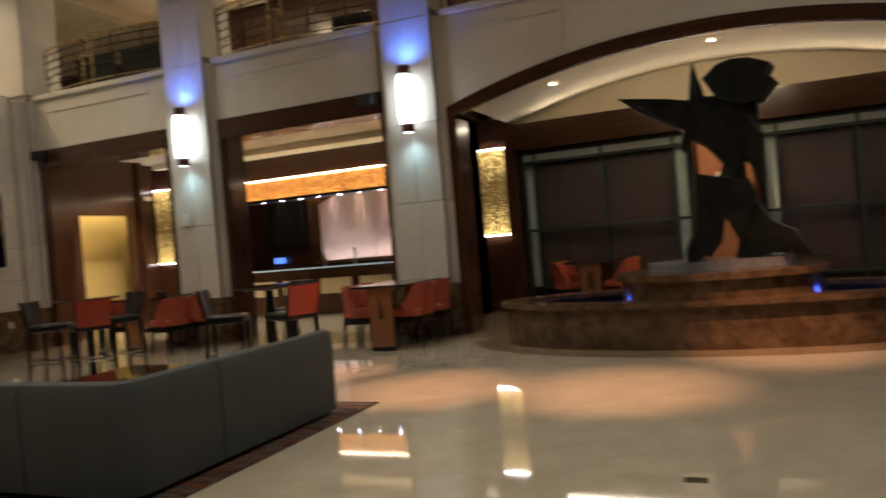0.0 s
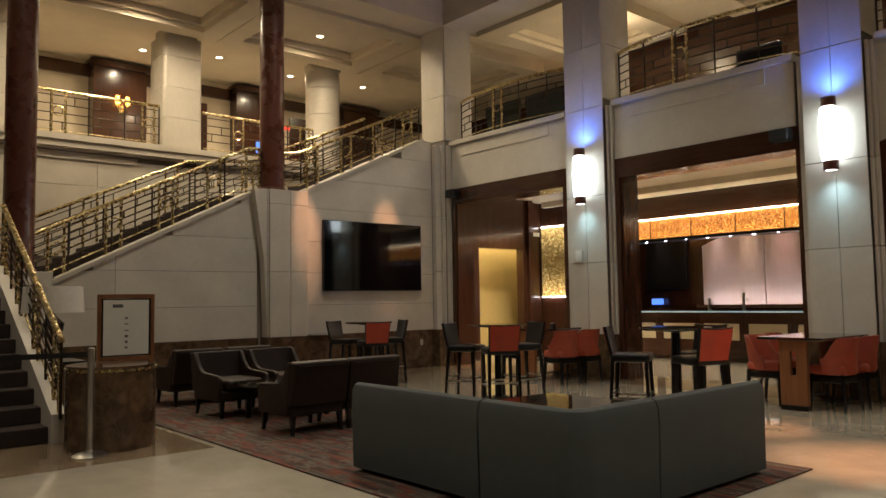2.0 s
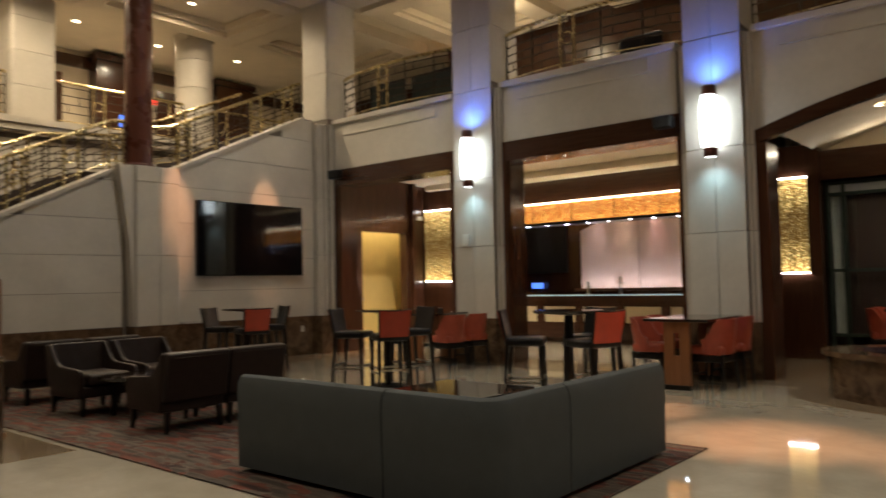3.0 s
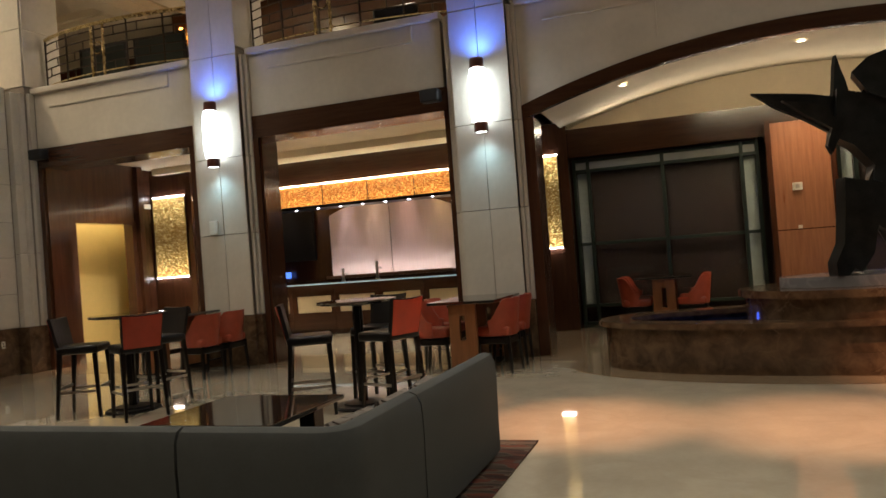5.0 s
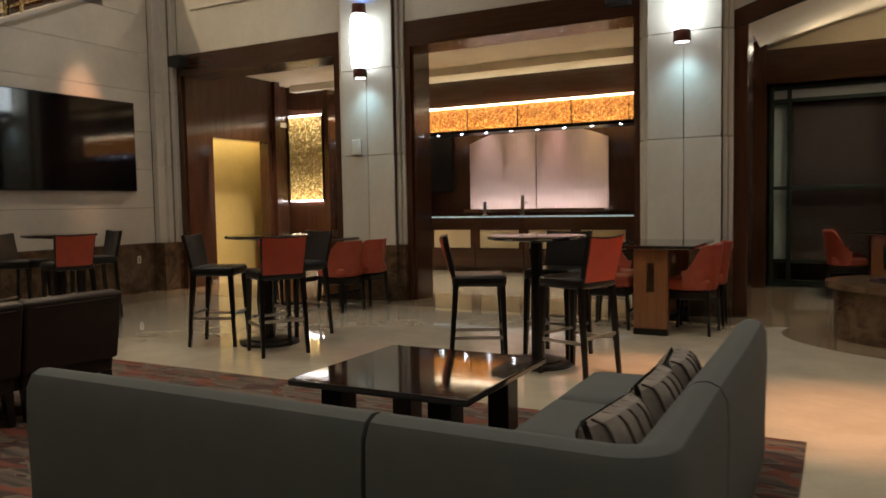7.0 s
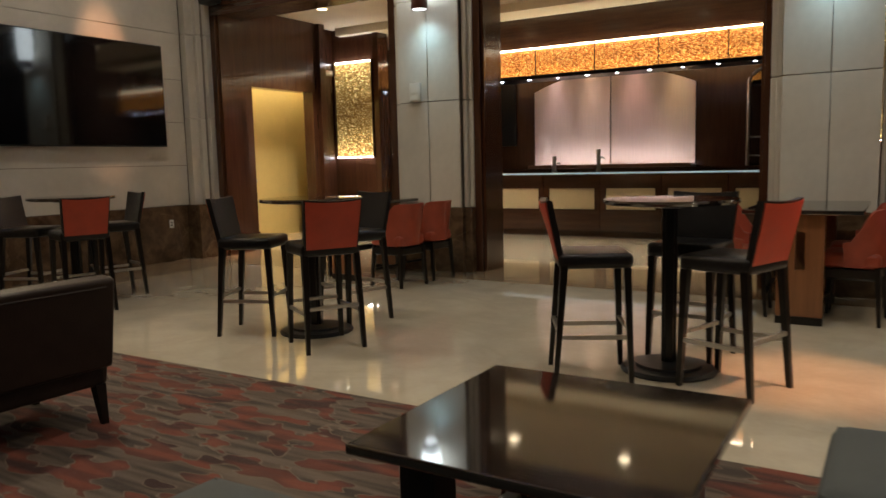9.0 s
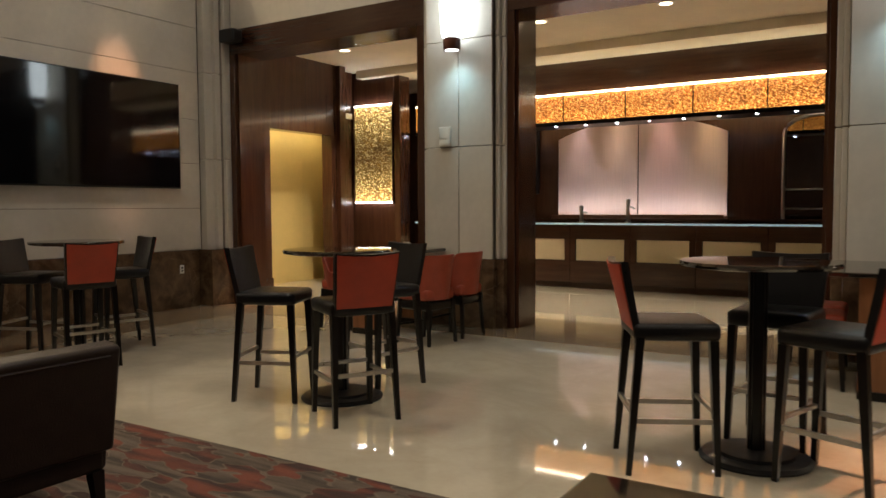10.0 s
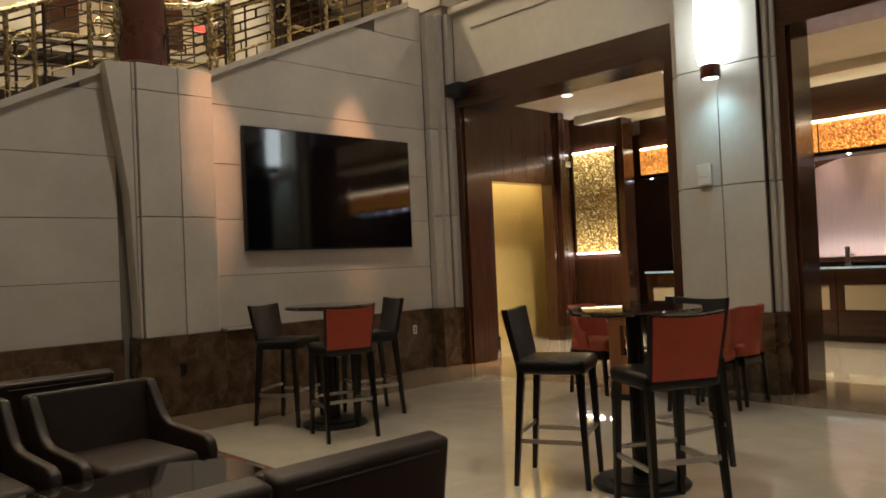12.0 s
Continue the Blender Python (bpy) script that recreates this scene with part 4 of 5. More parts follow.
led = thing("console_ledge", "narrow marble ledge with a polished pale top by the pier", "shelf", m=pose(-12.57, 6.98, 0))
bx("top", marble("pale_polished_stone", (0.5, 0.47, 0.42), (0.4, 0.36, 0.3), 0.06), led, 0, 0.26, 0.02, 0.42, 0.785, 0.81, 0.006, 2)
bx("front", EMPERADOR, led, 0.0, 0.215, 0.022, 0.418, 0, 0.784, 0.004, 1)


def loudspeaker(x, z):
    t = thing("loudspeaker", "small black loudspeaker in the corner of the mahogany portal", "loudspeaker", "portal loudspeakers", pose(x, 10.51, z))
    bx("cabinet", BLACK_PLASTIC, t, -0.14, 0.14, -0.20, -0.012, -0.09, 0.09, 0.03, 3)
    bx("bracket", BRONZE, t, -0.03, 0.03, -0.03, 0.0, -0.04, 0.04)
    bx("grille", material("speaker_cloth", (0.02, 0.02, 0.02), 0.9, 0, 0.3, 60), t, -0.12, 0.12, -0.206, -0.2, -0.07, 0.07)


loudspeaker(-12.2, 3.69)
loudspeaker(-5.06, 3.68)

# ---- stairs ----
st = thing("staircase", "broad dark-carpeted lobby stairs with stone cheek walls", "stairs", m=pose(0, 0, 0))
for k in range(10):
    x = -8.75 - 0.32 * k
    bx("step", STEP, st, x - 0.34, x, 0.0, 1.78, 0.17 * k, 0.17 * (k + 1), 0.012, 2)
bm = bmesh.new()
prism(bm, [(-8.65, 0), (-8.65, 0.3), (-11.9, 1.98), (-12.6, 1.98), (-12.6, 0)], 1.78, 1.92, "y")
part("cheek_wall", bm, LIME, st)
bx("landing", STEP, st, -14.8, -11.93, 0.0, 2.4, 1.5, 1.7)
for k in range(9):
    y = 2.4 + 0.39 * k
    bx("step", STEP, st, -14.8, -12.97, y, y + 0.41, 1.7 + 0.185 * k, 1.7 + 0.185 * (k + 1), 0.01, 1)
bx("landing", STEP, st, -14.8, -12.97, 5.9, 7.05, 3.2, 3.37)
for k in range(7):
    y = 7.05 + 0.41 * k
    bx("step", STEP, st, -14.8, -12.97, y, y + 0.43, 3.37 + 0.19 * k, 3.37 + 0.19 * (k + 1), 0.01, 1)
bx("landing", STEP, st, -16.4, -12.97, 9.92, 16.0, 4.5, 4.72)


def railing(name, label, pts, h=0.85, pairs=(), lift=0.06, bars=5, category="railing", group="brass railings"):
    """Brass handrail on paired posts over dark rods. pts: the line of its foot."""
    t = thing(name, label, category, group)
    P = [Vector(p) for p in pts]
    lens = [0.0]
    for a, b in zip(P, P[1:]):
        lens.append(lens[-1] + (b - a).length)

    def at(s):
        for i in range(len(P) - 1):
            if s <= lens[i + 1] + 1e-6:
                return P[i].lerp(P[i + 1], (s - lens[i]) / max(lens[i + 1] - lens[i], 1e-6))
        return P[-1]
    total = lens[-1]
    up = Vector((0, 0, 1))
    bm = bmesh.new()
    tube(bm, [p + up * h for p in P], 0.034, 10)
    part("handrail", bm, BRASS, t)
    for k in range(bars):
        z = lift + (h - 0.10 - lift) * k / (bars - 1)
        bm = bmesh.new()
        tube(bm, [p + up * z for p in P], 0.011, 6)
        part("rod", bm, BRONZE if k else BRASS, t)
    n = max(2, int(total / 0.62))
    for i in range(n + 1):
        p = at(total * i / n)
        bm = bmesh.new()
        tube(bm, [p + up * 0.0, p + up * (h - 0.02)], 0.016, 8)
        part("post", bm, BRONZE, t)
    # staggered short bars between the rods
    gaps = [lift + (h - 0.10 - lift) * k / (bars - 1) for k in range(bars)]
    for i in range(n):
        for k in range(bars - 1):
            if (i + 2 * k) % 3:
                p = at(total * (i + (0.3 if (i + k) % 2 else 0.62)) / n)
                bm = bmesh.new()
                tube(bm, [p + up * gaps[k], p + up * gaps[k + 1]], 0.010, 6)
                part("short_bar", bm, BRONZE, t)
    for s in pairs:
        ends = []
        for d in (-0.13, 0.13):
            p = at(min(max(s * total + d, 0), total))
            ends.append(p)
            bm = bmesh.new()
            tube(bm, [p, p + up * (h + 0.01)], 0.024, 10)
            part("brass_post", bm, BRASS, t)
        c, d = (ends[0] + ends[1]) / 2 + up * h * 0.55, (ends[1] - ends[0]).normalized()
        bm = bmesh.new()
        tube(bm, [c + 0.10 * (math.cos(a * math.pi / 8) * d + math.sin(a * math.pi / 8) * up) for a in range(17)], 0.014, 8)
        part("brass_ring", bm, BRASS, t)
    return t


railing("stair_railing", "brass stair handrail over dark metal rods", [(-12.75, 2.3, 1.62), (-12.75, 5.55, 3.24), (-12.75, 5.95, 3.42), (-12.75, 6.15, 3.44)], 0.80, (0.12, 0.34, 0.56, 0.78, 0.97), 0.12, 6)
railing("stair_railing", "brass stair handrail over dark metal rods", [(-12.75, 6.66, 3.46), (-12.75, 7.0, 3.52), (-12.75, 9.95, 4.88)], 0.74, (0.18, 0.42, 0.66, 0.9), 0.12, 6)
railing("stair_railing", "brass stair handrail over dark metal rods", [(-14.75, 2.3, 1.8), (-14.75, 5.6, 3.35), (-14.75, 7.0, 3.5), (-14.75, 9.9, 4.85)], 0.9, (0.2, 0.4, 0.6, 0.8), 0.12, 6)
railing("stair_railing", "brass stair handrail over dark metal rods", [(-8.63, 1.86, 0.25), (-11.75, 1.86, 1.98)], 0.8, (0.05, 0.35, 0.65, 0.95), 0.12, 6)
for ya, yb in ((-1.5, 1.9), (2.8, 5.7), (6.7, 9.6), (10.6, 14.5)):
    railing("gallery_railing", "brass gallery rail over dark metal rods", [(-16.62, ya, 4.86), (-16.62, yb, 4.86)], 0.92, (0.3, 0.92), 0.1, 5)
for xa, xb in ((-12.36, -9.03), (-8.12, -4.82), (-3.88, 3.46)):
    line = []
    for i in range(17):
        u = i / 16
        line.append((xa + (xb - xa) * u, 10.86 - 0.27 * math.sin(math.pi * u) ** 0.7, 4.865))
    railing("balcony_railing", "bowed brass balcony rail over dark metal rods", line, 0.92, (0.42,) if xb < -3 else (0.3, 0.7), 0.1, 6)
for x, y in ((-10.2, 11.9), (-6.2, 11.9)):
    t = thing("lounge_chair", "dark upholstered seat on the upper gallery", "seat", "gallery seats", pose(x, y, 4.74))
    bx("cushion", LEATHER_BLACK, t, -0.4, 0.4, -0.35, 0.35, 0.12, 0.45, 0.06, 3)
    bx("backrest", LEATHER_BLACK, t, -0.4, 0.4, 0.25, 0.38, 0.45, 0.95, 0.05, 3)
    for sx in (-0.33, 0.33):
        for sy in (-0.28, 0.28):
            bx("leg", BLACKWOOD, t, sx - 0.025, sx + 0.025, sy - 0.025, sy + 0.025, 0, 0.13)

for xa, xb in ((-11.95, -10.95), (-10.75, -9.72)):
    t = thing("balcony_screen", "dark green fabric screen standing behind the balcony rail", "screen", "balcony screens", pose((xa + xb) / 2, 11.25, 4.74))
    w = (xb - xa) / 2
    bx("fabric", GREEN_CLOTH, t, -w + 0.02, w - 0.02, -0.012, 0.012, 0.08, 0.86, 0.006, 1)
    for sx in (-1, 1):
        bx("upright", BLACKWOOD, t, sx * w - 0.02, sx * w + 0.02, -0.02, 0.02, 0, 0.9)
    bx("top_bar", BLACKWOOD, t, -w + 0.02, w - 0.02, -0.018, 0.018, 0.862, 0.9)

# upper gallery fittings
for x, y, z, turn in ((-19.72, 5.85, 6.42, 90), (-12.55, 15.198, 6.95, 0)):
    t = thing("flame_sconce", "brass wall sconce with two amber candle bulbs", "wall light", "flame sconces", pose(x, y, z, 0, 0, turn))
    bx("back_plate", BRASS, t, -0.05, 0.05, -0.03, 0, -0.18, 0.08, 0.01, 2)
    for sx in (-0.12, 0.12):
        bm = bmesh.new()
        tube(bm, [(0, -0.03, -0.08), (sx * 0.6, -0.10, -0.12), (sx, -0.12, -0.02), (sx, -0.12, 0.02)], 0.012, 8)
        part("arm", bm, BRASS, t)
        bm = bmesh.new()
        lathe(bm, [(0.03, 0.02), (0.06, 0.08), (0.055, 0.16), (0.035, 0.26)], 14, sx, -0.12)
        part("bulb_glass", bm, FLAME, t)
ex = thing("exit_sign", "small lit red exit sign by the upper corridor", "sign", m=pose(-20.165, 10.75, 6.55, 0, 0, 90))
bx("box", WHITE_PLASTIC, ex, -0.16, 0.16, -0.03, 0.03, 0, 0.18, 0.008, 1)
bx("face", RED_SIGN, ex, -0.14, 0.14, -0.034, -0.0305, 0.03, 0.15)
bs = thing("blue_display", "small glowing blue display on the upper gallery", "display", m=pose(-16.78, 8.2, 4.861, 0, 0, 90))
bx("stand", BLACK_PLASTIC, bs, -0.03, 0.03, -0.015, 0.03, 0, 0.2)
bx("screen", BLUE_SCREEN, bs, -0.10, 0.10, -0.03, -0.016, 0.18, 0.45)
ch = thing("pendant_light", "white glass pendant lantern under the upper ceiling", "pendant", m=pose(-9.75, 12.9, 7.6))
bm = bmesh.new()
lathe(bm, [(0.10, -0.75), (0.20, -0.70), (0.22, -0.35), (0.16, -0.22)], 24)
part("glass_shade", bm, LAMP_WARM, ch)
bm = bmesh.new()
lathe(bm, [(0.02, -0.22), (0.02, -0.03), (0.08, -0.002)], 16)
part("stem", bm, BRASS, ch)

# ---- lounge ----
rug = thing("area_rug", "large red, terracotta and beige patterned wool carpet", "rug", m=pose(-7.40, 4.50, 0))
bx("carpet", CARPET, rug, -4.45, 4.5, -1.5, 1.5, 0.004, 0.014, 0.003, 1)


def sweep(bm, path, profile):
    """A profile (offset to the right of the way, height) carried along a level path."""
    P = [Vector((*p, 0)) for p in path]
    rings = []
    for i, p in enumerate(P):
        d = (P[min(i + 1, len(P) - 1)] - P[max(i - 1, 0)]).normalized()
        r = Vector((d.y, -d.x, 0))
        rings.append([bm.verts.new(p + r * o + Vector((0, 0, z))) for o, z in profile])
    k = len(profile)
    for a, b in zip(rings, rings[1:]):
        for i in range(k):
            bm.faces.new((a[i], a[(i + 1) % k], b[(i + 1) % k], b[i]))
    bm.faces.new(rings[0][::-1]), bm.faces.new(rings[-1])


def arc(cx, cy, r, a0, a1, n=10):
    return [(cx + r * math.cos(radians(a0 + (a1 - a0) * i / n)), cy + r * math.sin(radians(a0 + (a1 - a0) * i / n))) for i in range(n + 1)]


sofa = thing("sectional_sofa", "grey-green fabric corner sofa with a low solid back", "sofa", m=pose(0.07, 0.04, 0))
BACK = [(-0.10, 0.05), (-0.095, 0.50), (-0.085, 0.63), (-0.06, 0.695), (-0.02, 0.725), (0.02, 0.73), (0.055, 0.715), (0.078, 0.67), (0.084, 0.55), (0.078, 0.3), (0.074, 0.05)]
runs = ([(-5.52, 3.345), (-5.2, 3.35), (-4.6, 3.35), (-4.01, 3.345)],
        [(-3.995, 3.345), (-3.7, 3.345), (-3.32, 3.345)] + arc(-3.32, 3.445, 0.10, -90, 0, 6) + [(-3.22, 4.09)],
        [(-3.22, 4.105), (-3.215, 4.7), (-3.215, 5.2), (-3.22, 5.54)])
for r in runs:
    bm = bmesh.new()
    sweep(bm, r, BACK)
    part("back_section", bm, FABRIC, sofa)
for a in ((-5.5, -4.01, 3.45, 4.16), (-3.99, -3.34, 3.45, 4.16), (-3.98, -3.32, 4.18, 4.80), (-3.98, -3.32, 4.81, 5.42)):
    bx("seat_base", FABRIC, sofa, *a, 0.05, 0.26, 0.02, 2)
    bm = bmesh.new()
    box(bm, a[0] - 0.01, a[1], a[2], a[3] + 0.006, 0.27, 0.43, 0.05, 4)
    bmesh.ops.subdivide_edges(bm, edges=[e for e in bm.edges if e.calc_length() > 0.2], cuts=7, use_grid_fill=True)
    for v in bm.verts:
        if v.co.z > 0.40:
            u, w = (v.co.x - a[0]) / (a[1] - a[0]), (v.co.y - a[2]) / (a[3] - a[2])
            v.co.z += 0.018 * max(0, 1 - (2 * u - 1) ** 2) * max(0, 1 - (2 * w - 1) ** 2) + 0.003 * math.sin(9 * v.co.x + 4 * v.co.y) * math.sin(11 * v.co.y)
    seat = part("seat_cushion", bm, FABRIC, sofa)
    bm = bmesh.new()
    z = 0.412
    tube(bm, [(a[0] + 0.01, a[2] + 0.02, z), (a[0] + 0.01, a[3] - 0.015, z), (a[1] - 0.02, a[3] - 0.015, z)], 0.006, 6)
    part("piping", bm, FABRIC, seat)
for a in ((-5.4, 3.5), (-5.4, 4.0), (-3.4, 3.6), (-3.3, 5.35), (-3.85, 5.35), (-4.3, 4.0)):
    bx("foot", BLACKWOOD, sofa, a[0] - 0.03, a[0] + 0.03, a[1] - 0.03, a[1] + 0.03, 0.015, 0.05)


STRIPE_DARK = material("cushion_stripe", (0.05, 0.035, 0.028), 0.9, 0, 0.2, 12, 0.3, 300)


def cushion(x, y, rz, tilt):
    t = thing("scatter_cushion", "striped beige and brown cushion leaning on the sofa back", "cushion", "sofa cushions", pose(x, y, 0.525, 0, tilt, rz))
    bm = bmesh.new()
    n = 10
    for s in (-1, 1):
        grid = [[bm.verts.new((s * (0.012 + 0.075 * (max(0, (1 - (2 * i / n - 1) ** 4) * (1 - (2 * j / n - 1) ** 4))) ** 0.6),
                               (i / n - 0.5) * 0.40, (j / n - 0.5) * 0.24)) for j in range(n + 1)] for i in range(n + 1)]
        for i in range(n):
            for j in range(n):
                bm.faces.new((grid[i][j], grid[i + 1][j], grid[i + 1][j + 1], grid[i][j + 1]))
    part("cover", bm, STRIPE, t)
    for k in range(-2, 3):
        bm = bmesh.new()
        for s in (-1, 1):
            pts = []
            for j in range(9):
                v, u = j / 8, k * 0.19 / 2 / 0.44 + 0.5
                b = 0.016 + 0.075 * (max(0, (1 - (2 * u - 1) ** 4) * (1 - (2 * v - 1) ** 4))) ** 0.6
                pts.append((s * b, k * 0.085, (v - 0.5) * 0.23))
            tube(bm, pts, 0.005, 5)
        part("stripe", bm, STRIPE_DARK, t)


cushion(-3.38, 4.56, 0, -22)
cushion(-3.38, 5.02, 6, -22)
cushion(-3.40, 4.04, -6, -22)

ct = thing("coffee_table", "square high-gloss black coffee table on slab legs", "table", m=pose(-4.65, 4.92, 0.014))
bx("tabletop", LACQUER, ct, -0.49, 0.49, -0.49, 0.49, 0.437, 0.471, 0.008, 2)
for a in ((-0.36, -0.24, -0.40, -0.26), (0.24, 0.36, -0.40, -0.26), (-0.36, -0.24, 0.26, 0.40), (0.24, 0.36, 0.26, 0.40)):
    bx("leg", BLACKWOOD, ct, *a, 0, 0.437, 0.006, 1)
for x in (-0.3, 0.3):
    bx("stretcher", STEEL, ct, x - 0.03, x + 0.03, -0.26, 0.26, 0.02, 0.06, 0.004, 1)


def bar_stool_parts(t):
    bm = bmesh.new()
    box(bm, -0.215, 0.215, -0.215, 0.215, 0.675, 0.765, 0.03, 3)
    for v in bm.verts:
        if v.co.z > 0.74:
            v.co.z += 0.012 * (1 - (v.co.x / 0.215) ** 2) * (1 - (v.co.y / 0.215) ** 2)
    part("seat", bm, LEATHER_BLACK, t)

    def back(off, x, z0, z1, thick, mat, name, label=""):
        bm = bmesh.new()
        n = 8
        a = []
        for side in (0, 1):
            g = []
            for i in range(n + 1):
                u = -1 + 2 * i / n
                col = []
                for j in range(5):
                    v = j / 4
                    z = z0 + (z1 - z0) * v + (0.012 * u * u if j == 4 else 0)
                    y = -0.185 - 0.075 * v - 0.025 * (1 - u * u) * v + off - (thick if side else 0)
                    col.append(bm.verts.new((u * x * (0.96 + 0.09 * v), y, z)))
                g.append(col)
            a.append(g)
            for i in range(n):
                for j in range(4):
                    bm.faces.new((g[i][j], g[i + 1][j], g[i + 1][j + 1], g[i][j + 1]))
        f, b = a
        for i in range(n):
            bm.faces.new((f[i][0], b[i][0], b[i + 1][0], f[i + 1][0]))
            bm.faces.new((f[i][4], f[i + 1][4], b[i + 1][4], b[i][4]))
        for j in range(4):
            bm.faces.new((f[0][j], f[0][j + 1], b[0][j + 1], b[0][j]))
            bm.faces.new((f[n][j], b[n][j], b[n][j + 1], f[n][j + 1]))
        part(name, bm, mat, t, label)
    back(0.014, 0.203, 0.70, 1.062, 0.036, LEATHER_BLACK, "backrest")
    back(-0.0205, 0.192, 0.725, 1.050, 0.009, LEATHER_RED, "back_panel", "rust-red leather back panel")
    for sx in (-1, 1):
        bm = bmesh.new()
        taper(bm, sx * 0.20, 0.205, 0, 0.014, sx * 0.185, 0.18, 0.68, 0.022)
        part("leg", bm, BLACKWOOD, t)
        bm = bmesh.new()
        taper(bm, sx * 0.21, -0.235, 0, 0.014, sx * 0.19, -0.18, 0.70, 0.022)
        part("leg", bm, BLACKWOOD, t)
        bx("side_rail", STEEL, t, sx * 0.197 - 0.009, sx * 0.197 + 0.009, -0.215, 0.195, 0.26, 0.285)
    bx("foot_rail", STEEL, t, -0.19, 0.19, 0.183, 0.205, 0.30, 0.325, 0.004, 1, "steel-capped foot rail")
    bx("back_rail", STEEL, t, -0.19, 0.19, -0.225, -0.205, 0.30, 0.325)


def bar_table_parts(t):
    bm = bmesh.new()
    lathe(bm, [(0.36, 1.025), (0.395, 1.032), (0.40, 1.045), (0.395, 1.058), (0.36, 1.06)], 48)
    part("tabletop", bm, LACQUER, t)
    bm = bmesh.new()
    lathe(bm, [(0.285, 0.0), (0.29, 0.012), (0.27, 0.028), (0.20, 0.032), (0.195, 0.05), (0.06, 0.06)], 40)
    part("base", bm, BLACK_PLASTIC, t)
    bx("post", BLACKWOOD, t, -0.045, 0.045, -0.028, 0.028, 0.05, 1.01, 0.006, 1)
    bx("post", BLACKWOOD, t, -0.028, 0.028, -0.05, 0.05, 0.05, 1.008, 0.006, 1)
    bm = bmesh.new()
    lathe(bm, [(0.05, 1.0), (0.17, 1.012), (0.17, 1.024)], 24)
    part("mounting_plate", bm, BLACK_PLASTIC, t)


TABLES = ((-7.68, 7.22, 20), (-4.94, 7.33, 15), (-10.72, 7.16, 30))
STOOLS = ((-8.12, 7.02, 0.91, 0.40), (-7.32, 6.90, -0.86, 0.50), (-7.68, 7.70, -0.25, -0.97),
          (-5.33, 7.04, 0.89, 0.46), (-4.54, 7.15, -0.94, 0.34), (-4.90, 7.70, -0.12, -1.0),
          (-11.14, 6.98, 0.91, 0.40), (-10.30, 6.94, -0.96, 0.28), (-10.82, 7.66, -0.3, -0.95))
first = None
for x, y, r in TABLES:
    m = pose(x, y, 0.0, 0, 0, r)
    if first is None:
        first = thing("bar_table", "tall round bar table with a glossy dark top and disc base", "table", "bar tables", m)
        bar_table_parts(first)
    else:
        copy_thing(first, m)
first = None
for x, y, dx, dy in STOOLS:
    if first is None:
        first = thing("bar_stool", "tall black leather bar stool with a rust-red back", "bar stool", "bar stools", facing(x, y, dx, dy))
        bar_stool_parts(first)
    else:
        copy_thing(first, facing(x, y, dx, dy))


def dining_table_parts(t, length, width=0.84):
    bx("tabletop", LACQUER, t, -width / 2, width / 2, 0, length, 0.845, 0.88, 0.006, 2)
    for y in (0.04, length - 0.10):
        bm = bmesh.new()
        w = 0.165
        for a in ((-w, -0.035, 0.06, 0.842), (0.035, w, 0.06, 0.842), (-0.035, 0.035, 0.06, 0.42), (-0.035, 0.035, 0.71, 0.842)):
            box(bm, a[0], a[1], y, y + 0.06, a[2], a[3])
        part("slab_leg", bm, WOOD_MID, t, "walnut slab leg with an upright slot")
        bx("foot", BLACKWOOD, t, -w, w, y - 0.01, y + 0.07, 0, 0.058)
    bx("stretcher", BLACKWOOD, t, -0.04, 0.04, 0.11, length - 0.11, 0.30, 0.36)


def tub_chair_parts(t):
    bm = bmesh.new()
    n, rows = 18, 5
    out = []
    for side in (0, 1):
        g = []
        for i in range(n + 1):
            a = radians(168 + 204 * i / n)
            c = math.sin(math.pi * i / n)
            col = []
            for j in range(rows + 1):
                v = j / rows
                r = (0.212 + 0.058 * v) - (0.032 if side else 0)
                q = min(1.0, max(0.0, (c - 0.10) / 0.62))
                top = 0.63 + 0.25 * q * q * (3 - 2 * q)
                col.append(bm.verts.new((r * 1.02 * math.cos(a), r * math.sin(a) + 0.0, 0.44 + (top - 0.44) * v)))
            g.append(col)
        out.append(g)
        for i in range(n):
            for j in range(rows):
                bm.faces.new((g[i][j], g[i + 1][j], g[i + 1][j + 1], g[i][j + 1]))
    f, b = out
    for i in range(n):
        bm.faces.new((f[i][rows], f[i + 1][rows], b[i + 1][rows], b[i][rows]))
        bm.faces.new((f[i][0], b[i][0], b[i + 1][0], f[i + 1][0]))
    for j in range(rows):
        bm.faces.new((f[0][j], f[0][j + 1], b[0][j + 1], b[0][j]))
        bm.faces.new((f[n][j], b[n][j], b[n][j + 1], f[n][j + 1]))
    part("tub_back", bm, LEATHER_TUB, t, "rust-red leather tub back")
    bx("seat_rail", BLACKWOOD, t, -0.195, 0.195, -0.18, 0.22, 0.34, 0.428, 0.02, 2)
    bx("seat", LEATHER_TUB, t, -0.205, 0.205, -0.19, 0.24, 0.43, 0.55, 0.04, 3)
    for sx in (-1, 1):
        for sy in (-0.17, 0.2):
            bm = bmesh.new()
            taper(bm, sx * 0.20, sy * 1.15, 0, 0.013, sx * 0.175, sy, 0.44, 0.02)
            part("leg", bm, BLACKWOOD, t)
    bx("foot_rail", BLACKWOOD, t, -0.19, 0.19, 0.205, 0.225, 0.17, 0.19)


